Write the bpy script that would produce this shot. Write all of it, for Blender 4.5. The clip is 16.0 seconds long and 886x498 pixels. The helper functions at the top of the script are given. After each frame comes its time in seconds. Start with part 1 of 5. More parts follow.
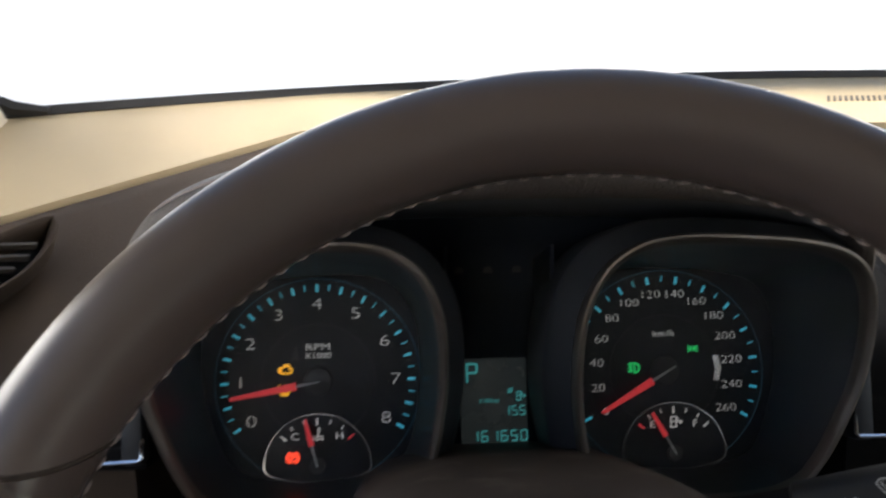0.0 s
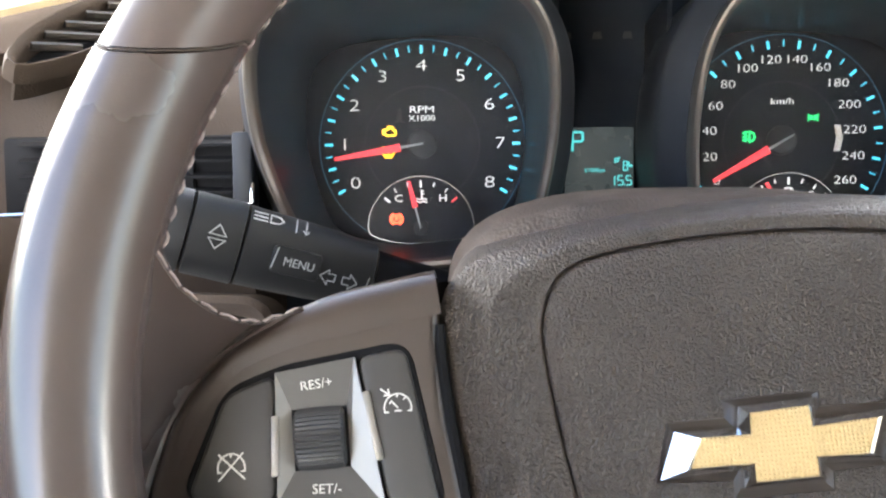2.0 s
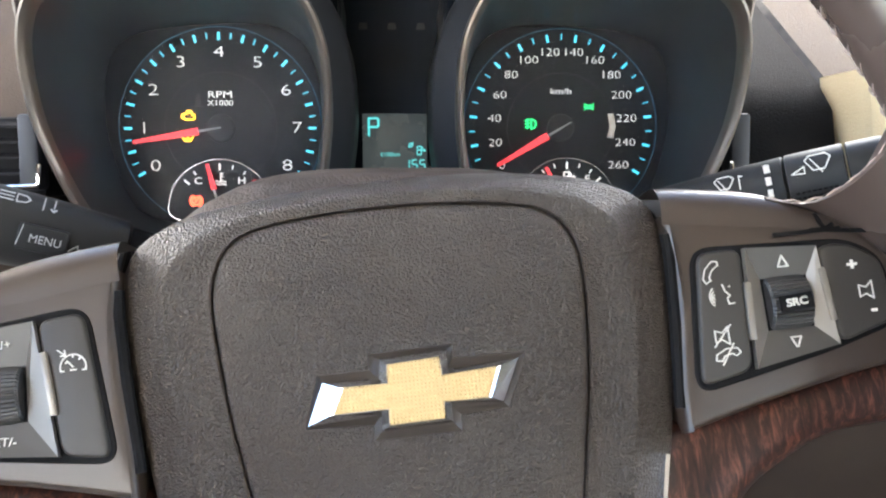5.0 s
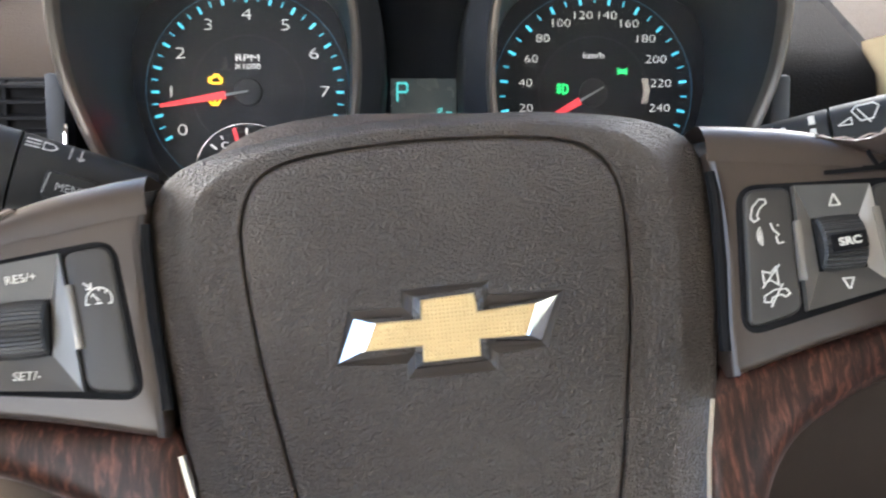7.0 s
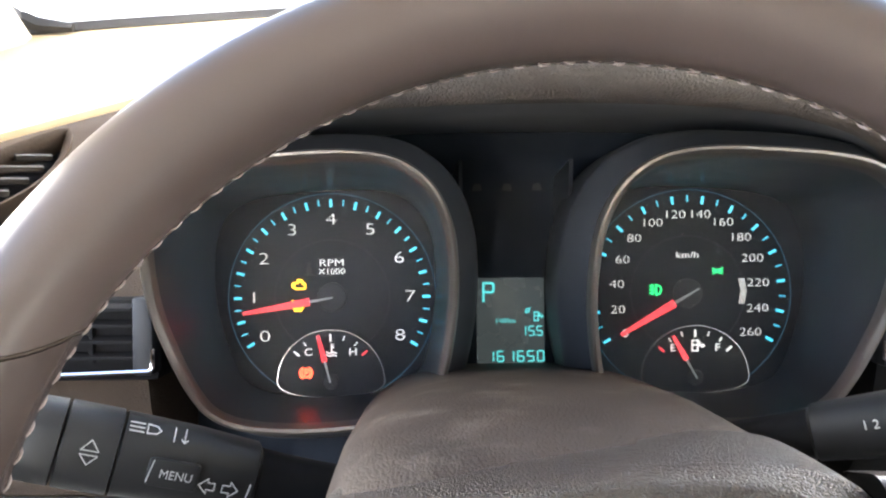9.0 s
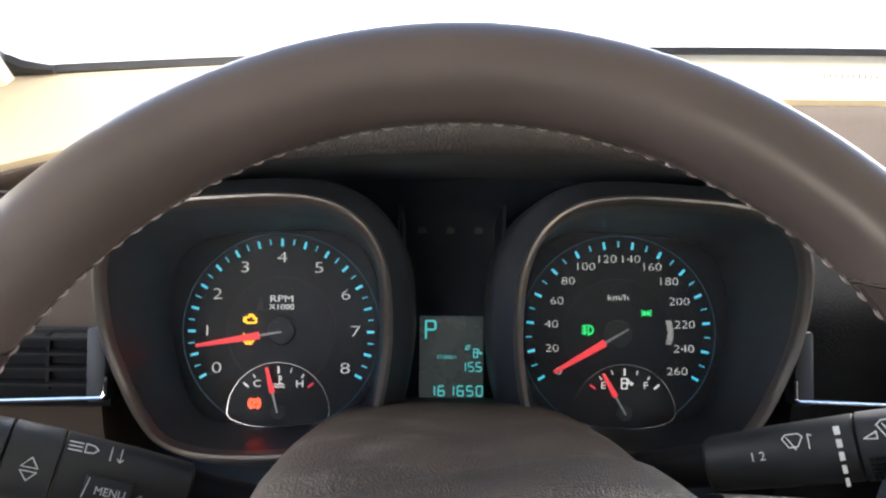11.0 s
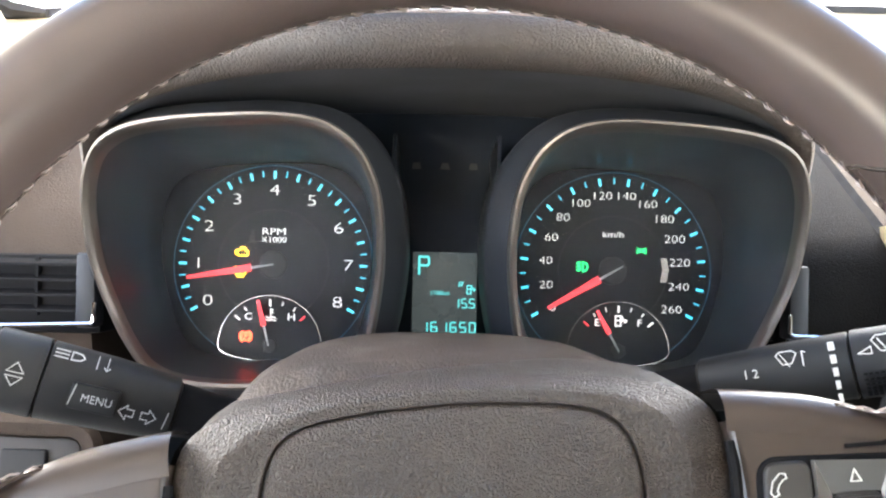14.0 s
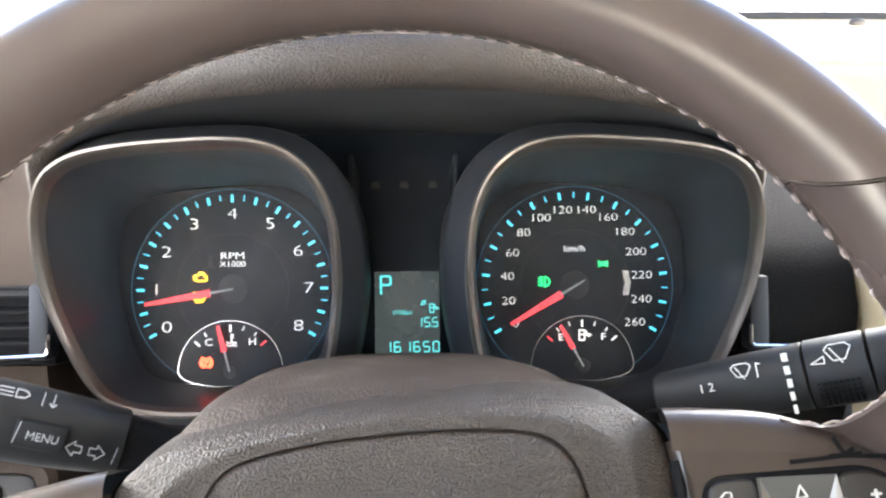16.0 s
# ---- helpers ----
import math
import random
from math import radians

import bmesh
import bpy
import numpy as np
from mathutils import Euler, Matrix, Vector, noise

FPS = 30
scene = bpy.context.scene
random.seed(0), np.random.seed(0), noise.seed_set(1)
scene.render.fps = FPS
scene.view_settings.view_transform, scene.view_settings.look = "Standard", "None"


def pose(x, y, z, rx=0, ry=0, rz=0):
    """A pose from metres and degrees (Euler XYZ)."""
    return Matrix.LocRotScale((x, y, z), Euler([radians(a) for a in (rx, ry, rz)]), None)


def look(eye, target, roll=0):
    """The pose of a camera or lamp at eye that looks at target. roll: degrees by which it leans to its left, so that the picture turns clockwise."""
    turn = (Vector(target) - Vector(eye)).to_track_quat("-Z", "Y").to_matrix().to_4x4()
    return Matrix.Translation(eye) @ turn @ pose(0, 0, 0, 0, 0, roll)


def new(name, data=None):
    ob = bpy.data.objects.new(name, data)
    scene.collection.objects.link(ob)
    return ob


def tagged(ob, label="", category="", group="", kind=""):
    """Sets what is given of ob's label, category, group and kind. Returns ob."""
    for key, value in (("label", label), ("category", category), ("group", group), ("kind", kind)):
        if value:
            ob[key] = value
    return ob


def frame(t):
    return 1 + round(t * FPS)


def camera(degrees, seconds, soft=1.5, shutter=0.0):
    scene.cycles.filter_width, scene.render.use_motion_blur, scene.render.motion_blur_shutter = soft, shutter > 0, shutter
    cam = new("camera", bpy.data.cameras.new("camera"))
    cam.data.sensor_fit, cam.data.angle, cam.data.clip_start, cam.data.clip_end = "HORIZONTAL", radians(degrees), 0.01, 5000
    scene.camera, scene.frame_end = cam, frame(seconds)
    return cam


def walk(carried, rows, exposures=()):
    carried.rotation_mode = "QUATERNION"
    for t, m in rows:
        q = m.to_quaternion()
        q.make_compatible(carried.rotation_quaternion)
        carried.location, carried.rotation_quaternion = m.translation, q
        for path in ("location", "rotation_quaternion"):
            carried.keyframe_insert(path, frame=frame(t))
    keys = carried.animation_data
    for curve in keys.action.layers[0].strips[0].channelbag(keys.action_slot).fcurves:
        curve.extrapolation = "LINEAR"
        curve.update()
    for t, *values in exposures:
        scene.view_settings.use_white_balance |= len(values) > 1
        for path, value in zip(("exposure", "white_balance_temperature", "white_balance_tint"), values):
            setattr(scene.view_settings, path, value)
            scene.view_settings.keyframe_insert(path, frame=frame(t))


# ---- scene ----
cam = camera(54.46, 16.0, soft=2.2, shutter=0.5)
# The dials' own frame (x right, y ahead, z up the dial) leans back in the car by SLOPE degrees.
SLOPE, HEIGHT = -20.0, 1.0
CAR = pose(0, 0, HEIGHT, SLOPE, 0, 0)
ROWS = [
    (0.0, -0.0576, -0.5160, 0.0460, -3.26, 3.39, -1.49),
    (0.5, -0.0734, -0.5278, 0.0185, -0.81, 1.63, -0.23),
    (1.0, -0.0778, -0.5042, -0.0280, 0.89, -2.54, -0.38),
    (1.5, -0.0748, -0.5078, -0.0265, 1.97, -4.46, -0.59),
    (2.0, -0.0743, -0.5074, -0.0253, 2.03, -4.10, -0.52),
    (2.5, -0.0578, -0.5118, -0.0064, 0.89, -2.54, -0.86),
    (3.0, -0.0319, -0.5199, -0.0264, -0.79, -2.54, -0.29),
    (3.5, -0.0227, -0.5391, -0.0332, -1.95, -4.02, 0.64),
    (4.0, -0.0191, -0.5494, -0.0357, -2.46, -5.05, 0.31),
    (4.5, -0.0079, -0.5358, -0.0316, -3.22, -5.10, -0.25),
    (4.7, -0.0049, -0.5347, -0.0291, -3.78, -4.97, -0.30),
    (6.8, -0.0053, -0.5234, -0.0437, -2.93, -4.79, -0.43),
    (7.0, -0.0081, -0.5259, -0.0474, -2.24, -5.15, -0.10),
    (7.5, -0.0141, -0.5339, -0.0403, -1.09, -4.90, -0.32),
    (8.0, -0.0178, -0.5223, -0.0019, -1.07, -3.02, -1.17),
    (8.5, -0.0407, -0.5126, 0.0288, -0.97, -1.43, -1.43),
    (9.0, -0.0416, -0.5030, 0.0343, -0.31, -0.78, -0.66),
    (9.5, -0.0334, -0.4994, 0.0297, 0.01, -0.59, 0.63),
    (10.0, -0.0220, -0.5027, 0.0315, -1.22, 0.50, 1.04),
    (10.2, -0.0127, -0.5261, 0.0373, -0.35, 1.35, 0.94),
    (12.3, -0.0112, -0.5349, 0.0138, -1.52, 2.11, -0.64),
    (12.5, -0.0109, -0.5382, 0.0001, -1.07, 1.43, -0.90),
    (13.0, -0.0070, -0.5377, -0.0067, 0.00, 0.07, -0.99),
    (13.5, -0.0092, -0.5260, 0.0022, -0.19, 0.25, 0.57),
    (14.0, -0.0095, -0.5279, 0.0044, -0.97, 0.77, 1.09),
    (14.5, -0.0044, -0.5287, 0.0078, -1.41, 1.15, 0.59),
    (15.0, -0.0045, -0.5288, 0.0077, -1.57, 1.31, 0.30),
    (15.5, -0.0028, -0.5303, 0.0059, -1.55, 1.36, 0.19),
    (16.0, 0.0046, -0.5250, 0.0087, -2.05, 1.55, -0.68),
]
walk(cam, [(t, CAR @ pose(x, y, z, 90 + pitch, 0, yaw) @ pose(0, 0, 0, 0, 0, roll)) for t, x, y, z, yaw, pitch, roll in ROWS],
     exposures=[(0.0, 1.03), (0.3, 1.03), (0.6, 1.17), (0.9, 2.41), (1.3, 3.21), (2.5, 3.41), (4.0, 3.51), (4.7, 3.46), (6.9, 3.20), (7.2, 3.20), (7.6, 3.50), (8.5, 3.45), (9.0, 3.40), (9.5, 3.45),
                (10.2, 3.20), (11.5, 2.05), (12.25, 1.75), (12.6, 3.32), (13.2, 3.72), (16.0, 3.70)])

# ---- daylight ----
world = bpy.data.worlds.new("sky")
scene.world = world
world.use_nodes = True
wn = world.node_tree.nodes
sky = wn.new("ShaderNodeTexSky")
sky.sky_type, sky.sun_disc = "NISHITA", False
sky.sun_elevation, sky.sun_rotation = radians(29), radians(185)
sky.air_density, sky.dust_density, sky.ozone_density = 1.0, 1.2, 1.5
world.node_tree.links.new(sky.outputs[0], wn["Background"].inputs[0])
wn["Background"].inputs[1].default_value = 0.15
sun = new("sun", bpy.data.lights.new("sun", "SUN"))
sun.data.energy, sun.data.angle, sun.data.color = 5.0, radians(4), (1.0, 0.98, 0.95)
sun.matrix_world = look((-0.3, -3.4, 2.9), (0, 0, 1))


def window_light(name, eye, target, sx, sy, watts, colour=(1.0, 0.93, 0.85)):
    """Sky light that enters by one of the car's windows."""
    lamp = new(name, bpy.data.lights.new(name, "AREA"))
    lamp.data.shape, lamp.data.size, lamp.data.size_y, lamp.data.energy, lamp.data.color = "RECTANGLE", sx, sy, watts, colour
    lamp.matrix_world = look(eye, target)
    return lamp


window_light("windshield_daylight", (0.38, 0.250, 1.222), (0.38, -0.268, 0.367), 1.3, 0.27, 1.6)
window_light("left_window_daylight", (-0.70, 0.06, 1.29), (0.0, -0.18, 1.05), 0.55, 0.34, 1.9)
window_light("right_window_daylight", (1.46, 0.0, 1.29), (0.3, -0.20, 1.0), 0.7, 0.34, 4.4)


# ---- materials ----
def material(name, colour, rough=0.5, metal=0.0, spread=0.25, scale=30.0, bump=0.0, grain=600.0, cells=False, emit=None, power=0.0, coat=0.0, wear=None, wear_scale=9.0, spec=0.5):
    """A surface with two scales of variation in colour and gloss, and fine relief."""
    m = bpy.data.materials.new(name)
    m.use_nodes = True
    nodes, links = m.node_tree.nodes, m.node_tree.links
    b = nodes["Principled BSDF"]
    b.inputs["Metallic"].default_value = metal
    b.inputs["Coat Weight"].default_value = coat
    b.inputs["Specular IOR Level"].default_value = spec
    coords = nodes.new("ShaderNodeTexCoord")
    big = nodes.new("ShaderNodeTexNoise")
    big.inputs["Scale"].default_value, big.inputs["Detail"].default_value = scale, 6.0
    links.new(coords.outputs["Object"], big.inputs["Vector"])
    ramp = nodes.new("ShaderNodeValToRGB")
    ramp.color_ramp.elements[0].position, ramp.color_ramp.elements[1].position = 0.3, 0.7
    ramp.color_ramp.elements[0].color = tuple(c * (1 - spread) for c in colour) + (1,)
    ramp.color_ramp.elements[1].color = tuple(min(1, c * (1 + spread)) for c in colour) + (1,)
    links.new(big.outputs["Fac"], ramp.inputs["Fac"])
    out = ramp.outputs["Color"]
    if wear:
        spots = nodes.new("ShaderNodeTexNoise")
        spots.inputs["Scale"].default_value, spots.inputs["Detail"].default_value, spots.inputs["Roughness"].default_value = wear_scale, 10.0, 0.7
        links.new(coords.outputs["Object"], spots.inputs["Vector"])
        cut = nodes.new("ShaderNodeMapRange")
        cut.inputs["From Min"].default_value, cut.inputs["From Max"].default_value = 0.52, 0.8
        links.new(spots.outputs["Fac"], cut.inputs["Value"])
        mix = nodes.new("ShaderNodeMix")
        mix.data_type = "RGBA"
        links.new(cut.outputs["Result"], mix.inputs["Factor"])
        links.new(out, mix.inputs["A"])
        mix.inputs["B"].default_value = (*wear, 1)
        out = mix.outputs["Result"]
    links.new(out, b.inputs["Base Color"])
    gloss = nodes.new("ShaderNodeMapRange")
    gloss.inputs["To Min"].default_value, gloss.inputs["To Max"].default_value = max(0.02, rough - 0.08), min(1, rough + 0.1)
    links.new(big.outputs["Fac"], gloss.inputs["Value"])
    links.new(gloss.outputs["Result"], b.inputs["Roughness"])
    if bump:
        if cells:
            fine = nodes.new("ShaderNodeTexVoronoi")
            fine.feature = "F1"
            height = fine.outputs["Distance"]
            bend = nodes.new("ShaderNodeTexNoise")
            bend.inputs["Scale"].default_value = grain * 0.6
            links.new(coords.outputs["Object"], bend.inputs["Vector"])
            add = nodes.new("ShaderNodeVectorMath")
            add.operation = "MULTIPLY_ADD"
            links.new(bend.outputs["Color"], add.inputs[0])
            add.inputs[1].default_value = (1.2 / grain,) * 3
            links.new(coords.outputs["Object"], add.inputs[2])
            links.new(add.outputs[0], fine.inputs["Vector"])
        else:
            fine = nodes.new("ShaderNodeTexNoise")
            fine.inputs["Detail"].default_value = 4.0
            height = fine.outputs["Fac"]
            links.new(coords.outputs["Object"], fine.inputs["Vector"])
        fine.inputs["Scale"].default_value = grain
        relief = nodes.new("ShaderNodeBump")
        relief.inputs["Strength"].default_value, relief.inputs["Distance"].default_value = bump, 0.75 / grain
        relief.invert = cells
        links.new(height, relief.inputs["Height"])
        links.new(relief.outputs["Normal"], b.inputs["Normal"])
    if emit:
        b.inputs["Emission Color"].default_value, b.inputs["Emission Strength"].default_value = (*emit, 1), power
    return m


LEATHER = material("rim_leather", (0.080, 0.059, 0.053), 0.33, spec=0.6, spread=0.12, scale=14, bump=0.05, grain=1400)
LEATHER_GRIP = material("grip_leather", (0.058, 0.043, 0.039), 0.25, spec=0.7, spread=0.15, scale=12, bump=0.05, grain=1500)
PEBBLE = material("airbag_vinyl", (0.034, 0.0245, 0.0190), 0.42, spread=0.12, scale=18, bump=1.0, grain=1250, cells=True, wear=(0.050, 0.040, 0.032), wear_scale=22)
MOULD = material("smooth_brown_vinyl", (0.034, 0.0250, 0.0200), 0.42, spread=0.1, scale=40, bump=0.1, grain=2500)
SHROUD = material("shroud_plastic", (0.046, 0.035, 0.029), 0.6, spread=0.2, scale=30, bump=0.4, grain=900, cells=True, wear=(0.12, 0.10, 0.085), wear_scale=40, spec=0.25)
SPOKE = material("spoke_plastic", (0.040, 0.0290, 0.0240), 0.30, spread=0.12, scale=22, bump=0.12, grain=2500)
BUTTON = material("button_rubber", (0.030, 0.0270, 0.0250), 0.5, spread=0.1, scale=40, bump=0.15, grain=3000)
WELL = material("button_bezel", (0.20, 0.187, 0.172), 0.36, metal=0.5, spread=0.1, scale=60)
FACET = material("key_slope", (0.050, 0.047, 0.044), 0.42, spread=0.08, scale=60)
ROLLER = material("roller_rubber", (0.022, 0.022, 0.024), 0.45, spread=0.2, scale=90, bump=0.2, grain=2500)
GAP = material("gap_black", (0.008, 0.008, 0.009), 0.7, spec=0.08)
# Dash face vinyl again, with the shade beside the console put into its colour.
SHADEDFACE = material("shaded_vinyl", (0.011, 0.0108, 0.0112), 0.6, spread=0.15, scale=12, bump=0.3, grain=900, cells=True, spec=0.03)
STALK = material("stalk_plastic", (0.0095, 0.0098, 0.0105), 0.52, spread=0.15, scale=40, bump=0.25, grain=2600, spec=0.4)
BLACK = material("cluster_black", (0.015, 0.0170, 0.022), 0.5, spread=0.2, scale=25, bump=0.1, grain=2200, spec=0.35)
WELLBLACK = material("well_gloss_black", (0.014, 0.016, 0.020), 0.32, spread=0.2, scale=25, bump=0.04, grain=2200)
COWL = material("cowl_grey_black", (0.036, 0.037, 0.042), 0.5, spread=0.15, scale=25, bump=0.1, grain=2200, spec=0.3)
FACE = material("dial_black", (0.008, 0.008, 0.011), 0.5, spread=0.2, scale=60, spec=0.3)
HUBBLACK = material("needle_hub_black", (0.012, 0.012, 0.014), 0.5)
PANEL = material("panel_black", (0.019, 0.025, 0.036), 0.7, spread=0.2, scale=30, spec=0.12)
BEZEL = material("bezel_satin_metal", (0.21, 0.186, 0.170), 0.40, metal=0.9, spread=0.1, scale=40)
CHROME = material("chrome", (0.85, 0.85, 0.86), 0.09, metal=1.0, spread=0.04, scale=80)
WIRE = material("gauge_trim", (0.62, 0.62, 0.64), 0.22, metal=0.9, spread=0.06, scale=80)
GOLD = material("emblem_gold", (0.60, 0.43, 0.21), 0.38, metal=0.6, spread=0.03, scale=300)
WOOD = material("wood_trim", (0.11, 0.045, 0.028), 0.42, spread=0.5, scale=60, coat=0.0, spec=0.3)
BEIGE = material("beige_vinyl", (0.52, 0.42, 0.26), 0.55, spread=0.08, scale=9, bump=0.3, grain=900, cells=True)
BROWN = material("brown_vinyl", (0.060, 0.0455, 0.0355), 0.6, spread=0.12, scale=10, bump=0.35, grain=900, cells=True, spec=0.1)
HOODSKIN = material("hood_leather", (0.070, 0.057, 0.050), 0.55, spread=0.14, scale=12, bump=0.6, grain=800, cells=True, wear=(0.095, 0.08, 0.07), wear_scale=30)
# The underside's colour is lifted to bluish grey to carry the glare haze.
LINING = material("hood_underside", (0.125, 0.130, 0.148), 0.65, spread=0.2, scale=20, bump=0.15, grain=1500, spec=0.3)
VENT = material("vent_black", (0.006, 0.006, 0.007), 0.7, spread=0.2, scale=40, spec=0.15)
SLAT = material("vent_slat", (0.055, 0.048, 0.041), 0.5, spread=0.15, scale=40)
THREAD = material("stitch_thread", (0.27, 0.22, 0.205), 0.7, spread=0.2, scale=400)
LINER = material("headliner_cloth", (0.62, 0.56, 0.45), 0.9, spread=0.08, scale=20, bump=0.3, grain=900)
CARPET = material("dark_carpet", (0.05, 0.045, 0.04), 0.95, spread=0.3, scale=60, bump=0.5, grain=700)
SEAL = material("rubber_seal", (0.02, 0.02, 0.022), 0.6)
CONCRETE = material("pale_concrete", (0.66, 0.65, 0.63), 0.85, spread=0.15, scale=0.8, bump=0.3, grain=40)
GLAREWHITE = material("glare_white", (0.82, 0.82, 0.82), 0.8, spread=0.06, scale=0.7, bump=0.2, grain=30)
PRINT = material("printed_white", (0.62, 0.61, 0.58), 0.6, spread=0.05, scale=200)
PRINT_DIM = material("printed_grey", (0.42, 0.42, 0.42), 0.6, spread=0.05, scale=200)
L_WHITE = material("lit_white", (0.7, 0.7, 0.7), 0.5, emit=(1.0, 0.95, 0.9), power=0.085)
L_CYAN = material("lit_cyan", (0.1, 0.5, 0.6), 0.5, emit=(0.06, 0.62, 0.86), power=0.135)
L_RED = material("lit_needle_red", (0.7, 0.05, 0.05), 0.5, emit=(1.0, 0.05, 0.07), power=0.120)
L_REDLAMP = material("lit_red_lamp", (0.7, 0.05, 0.03), 0.5, emit=(1.0, 0.09, 0.035), power=0.50)
L_AMBER = material("lit_amber", (0.8, 0.5, 0.05), 0.5, emit=(1.0, 0.50, 0.02), power=0.26)
L_GREEN = material("lit_green", (0.05, 0.7, 0.2), 0.5, emit=(0.01, 0.85, 0.20), power=0.135)
L_LCD = material("lit_lcd", (0.1, 0.4, 0.4), 0.5, emit=(0.09, 0.62, 0.62), power=0.135)
L_BLUE = material("lit_blue_ring", (0.02, 0.08, 0.12), 0.5, emit=(0.03, 0.22, 0.42), power=0.022)
LCD = material("lcd_glass", (0.020, 0.035, 0.040), 0.25, spread=0.04, scale=60, emit=(0.105, 0.125, 0.125), power=0.049)
DARKMARK = material("unlit_symbol", (0.035, 0.037, 0.042), 0.5)
# Pale film on the lenses stands in for glare haze over the dials.
HAZE = bpy.data.materials.new("hazy_clear_plastic")
HAZE.use_nodes = True


def dusty_clear(m, cover):
    """Clear plastic with a thin, uneven pale film that paints in the veil of glare."""
    nodes, links = m.node_tree.nodes, m.node_tree.links
    film = nodes["Principled BSDF"]
    film.inputs["Base Color"].default_value, film.inputs["Roughness"].default_value = (0.60, 0.63, 0.70, 1), 0.5
    clear = nodes.new("ShaderNodeBsdfTransparent")
    coords, noise, span, mix = nodes.new("ShaderNodeTexCoord"), nodes.new("ShaderNodeTexNoise"), nodes.new("ShaderNodeMapRange"), nodes.new("ShaderNodeMixShader")
    noise.inputs["Scale"].default_value, noise.inputs["Detail"].default_value = 24.0, 8.0
    span.inputs["To Min"].default_value, span.inputs["To Max"].default_value = cover * 0.7, cover * 1.3
    links.new(coords.outputs["Object"], noise.inputs["Vector"])
    links.new(noise.outputs["Fac"], span.inputs["Value"])
    links.new(span.outputs["Result"], mix.inputs["Fac"])
    links.new(clear.outputs[0], mix.inputs[1])
    links.new(film.outputs[0], mix.inputs[2])
    links.new(mix.outputs[0], nodes["Material Output"].inputs["Surface"])


THINHAZE = HAZE.copy()
THINHAZE.name = "faint_haze_plastic"
dusty_clear(HAZE, 0.008)
dusty_clear(THINHAZE, 0.004)
glass = bpy.data.materials.new("clear_glass")
glass.use_nodes = True
gb = glass.node_tree.nodes["Principled BSDF"]
gb.inputs["Transmission Weight"].default_value, gb.inputs["Roughness"].default_value, gb.inputs["IOR"].default_value = 1.0, 0.0, 1.45


def wood_grain(m):
    nodes, links = m.node_tree.nodes, m.node_tree.links
    b = nodes["Principled BSDF"]
    wave = nodes.new("ShaderNodeTexNoise")
    wave.inputs["Scale"].default_value, wave.inputs["Detail"].default_value, wave.inputs["Roughness"].default_value, wave.inputs["Distortion"].default_value = 1.0, 8.0, 0.72, 0.6
    place = nodes.new("ShaderNodeMapping")
    place.inputs["Scale"].default_value = (420, 420, 70)
    place.inputs["Rotation"].default_value = (0, radians(8), 0)
    coords = nodes.new("ShaderNodeTexCoord")
    links.new(coords.outputs["Object"], place.inputs["Vector"])
    links.new(place.outputs["Vector"], wave.inputs["Vector"])
    ramp = nodes.new("ShaderNodeValToRGB")
    stops = ramp.color_ramp.elements
    stops[0].position, stops[0].color = 0.36, (0.010, 0.005, 0.004, 1)
    stops[1].position, stops[1].color = 0.72, (0.17, 0.062, 0.040, 1)
    mid = stops.new(0.5)
    mid.color = (0.030, 0.011, 0.008, 1)
    links.new(wave.outputs["Fac"], ramp.inputs["Fac"])
    links.new(ramp.outputs["Color"], b.inputs["Base Color"])


wood_grain(WOOD)


def fine_grid(m, pitch):
    """A pressed lattice of small squares."""
    nodes, links = m.node_tree.nodes, m.node_tree.links
    coords = nodes.new("ShaderNodeTexCoord")
    total = None
    for axis in ("X", "Z"):
        wave = nodes.new("ShaderNodeTexWave")
        wave.wave_type, wave.bands_direction = "BANDS", axis
        wave.inputs["Scale"].default_value = 0.314 / pitch
        links.new(coords.outputs["Object"], wave.inputs["Vector"])
        if total is None:
            total = wave
        else:
            both = nodes.new("ShaderNodeMath")
            both.operation = "MULTIPLY"
            links.new(total.outputs["Fac"], both.inputs[0])
            links.new(wave.outputs["Fac"], both.inputs[1])
            relief = nodes.new("ShaderNodeBump")
            relief.inputs["Strength"].default_value, relief.inputs["Distance"].default_value = 0.7, pitch * 0.4
            links.new(both.outputs[0], relief.inputs["Height"])
            links.new(relief.outputs["Normal"], nodes["Principled BSDF"].inputs["Normal"])


fine_grid(GOLD, 0.0011)


# ---- building blocks ----
def part(name, bm, mat, parent=None, label="", smooth=True, m=None):
    """A bmesh as one mesh object under a thing or a part."""
    me = bpy.data.meshes.new(name)
    bmesh.ops.recalc_face_normals(bm, faces=bm.faces)
    bm.to_mesh(me)
    bm.free()
    if smooth:
        me.shade_smooth()
        me.set_sharp_from_angle(angle=radians(38))
    me.materials.append(mat)
    ob = new(name, me)
    if parent:
        ob.parent = parent
    if m is not None:
        ob.matrix_basis = m
    if label:
        ob["label"] = label
    return ob


def shared(name, me, parent, m):
    ob = new(name, me)
    ob.parent, ob.matrix_basis = parent, m
    return ob


def thing(name, m, label, category, group="", kind=""):
    ob = new(name)
    ob.empty_display_size = 0.02
    ob.matrix_world = m
    return tagged(ob, label, category, group, kind)


def loft(rings, closed=True, caps=(False, False), bm=None):
    """Faces between rings of equally many points."""
    bm = bm or bmesh.new()
    made = [[bm.verts.new(p) for p in ring] for ring in rings]
    for a, b in zip(made, made[1:]):
        n = len(a)
        for i in range(n if closed else n - 1):
            bm.faces.new((a[i], a[(i + 1) % n], b[(i + 1) % n], b[i]))
    for ring, want in ((made[0], caps[0]), (made[-1], caps[1])):
        if want:
            bm.faces.new(ring)
    return bm


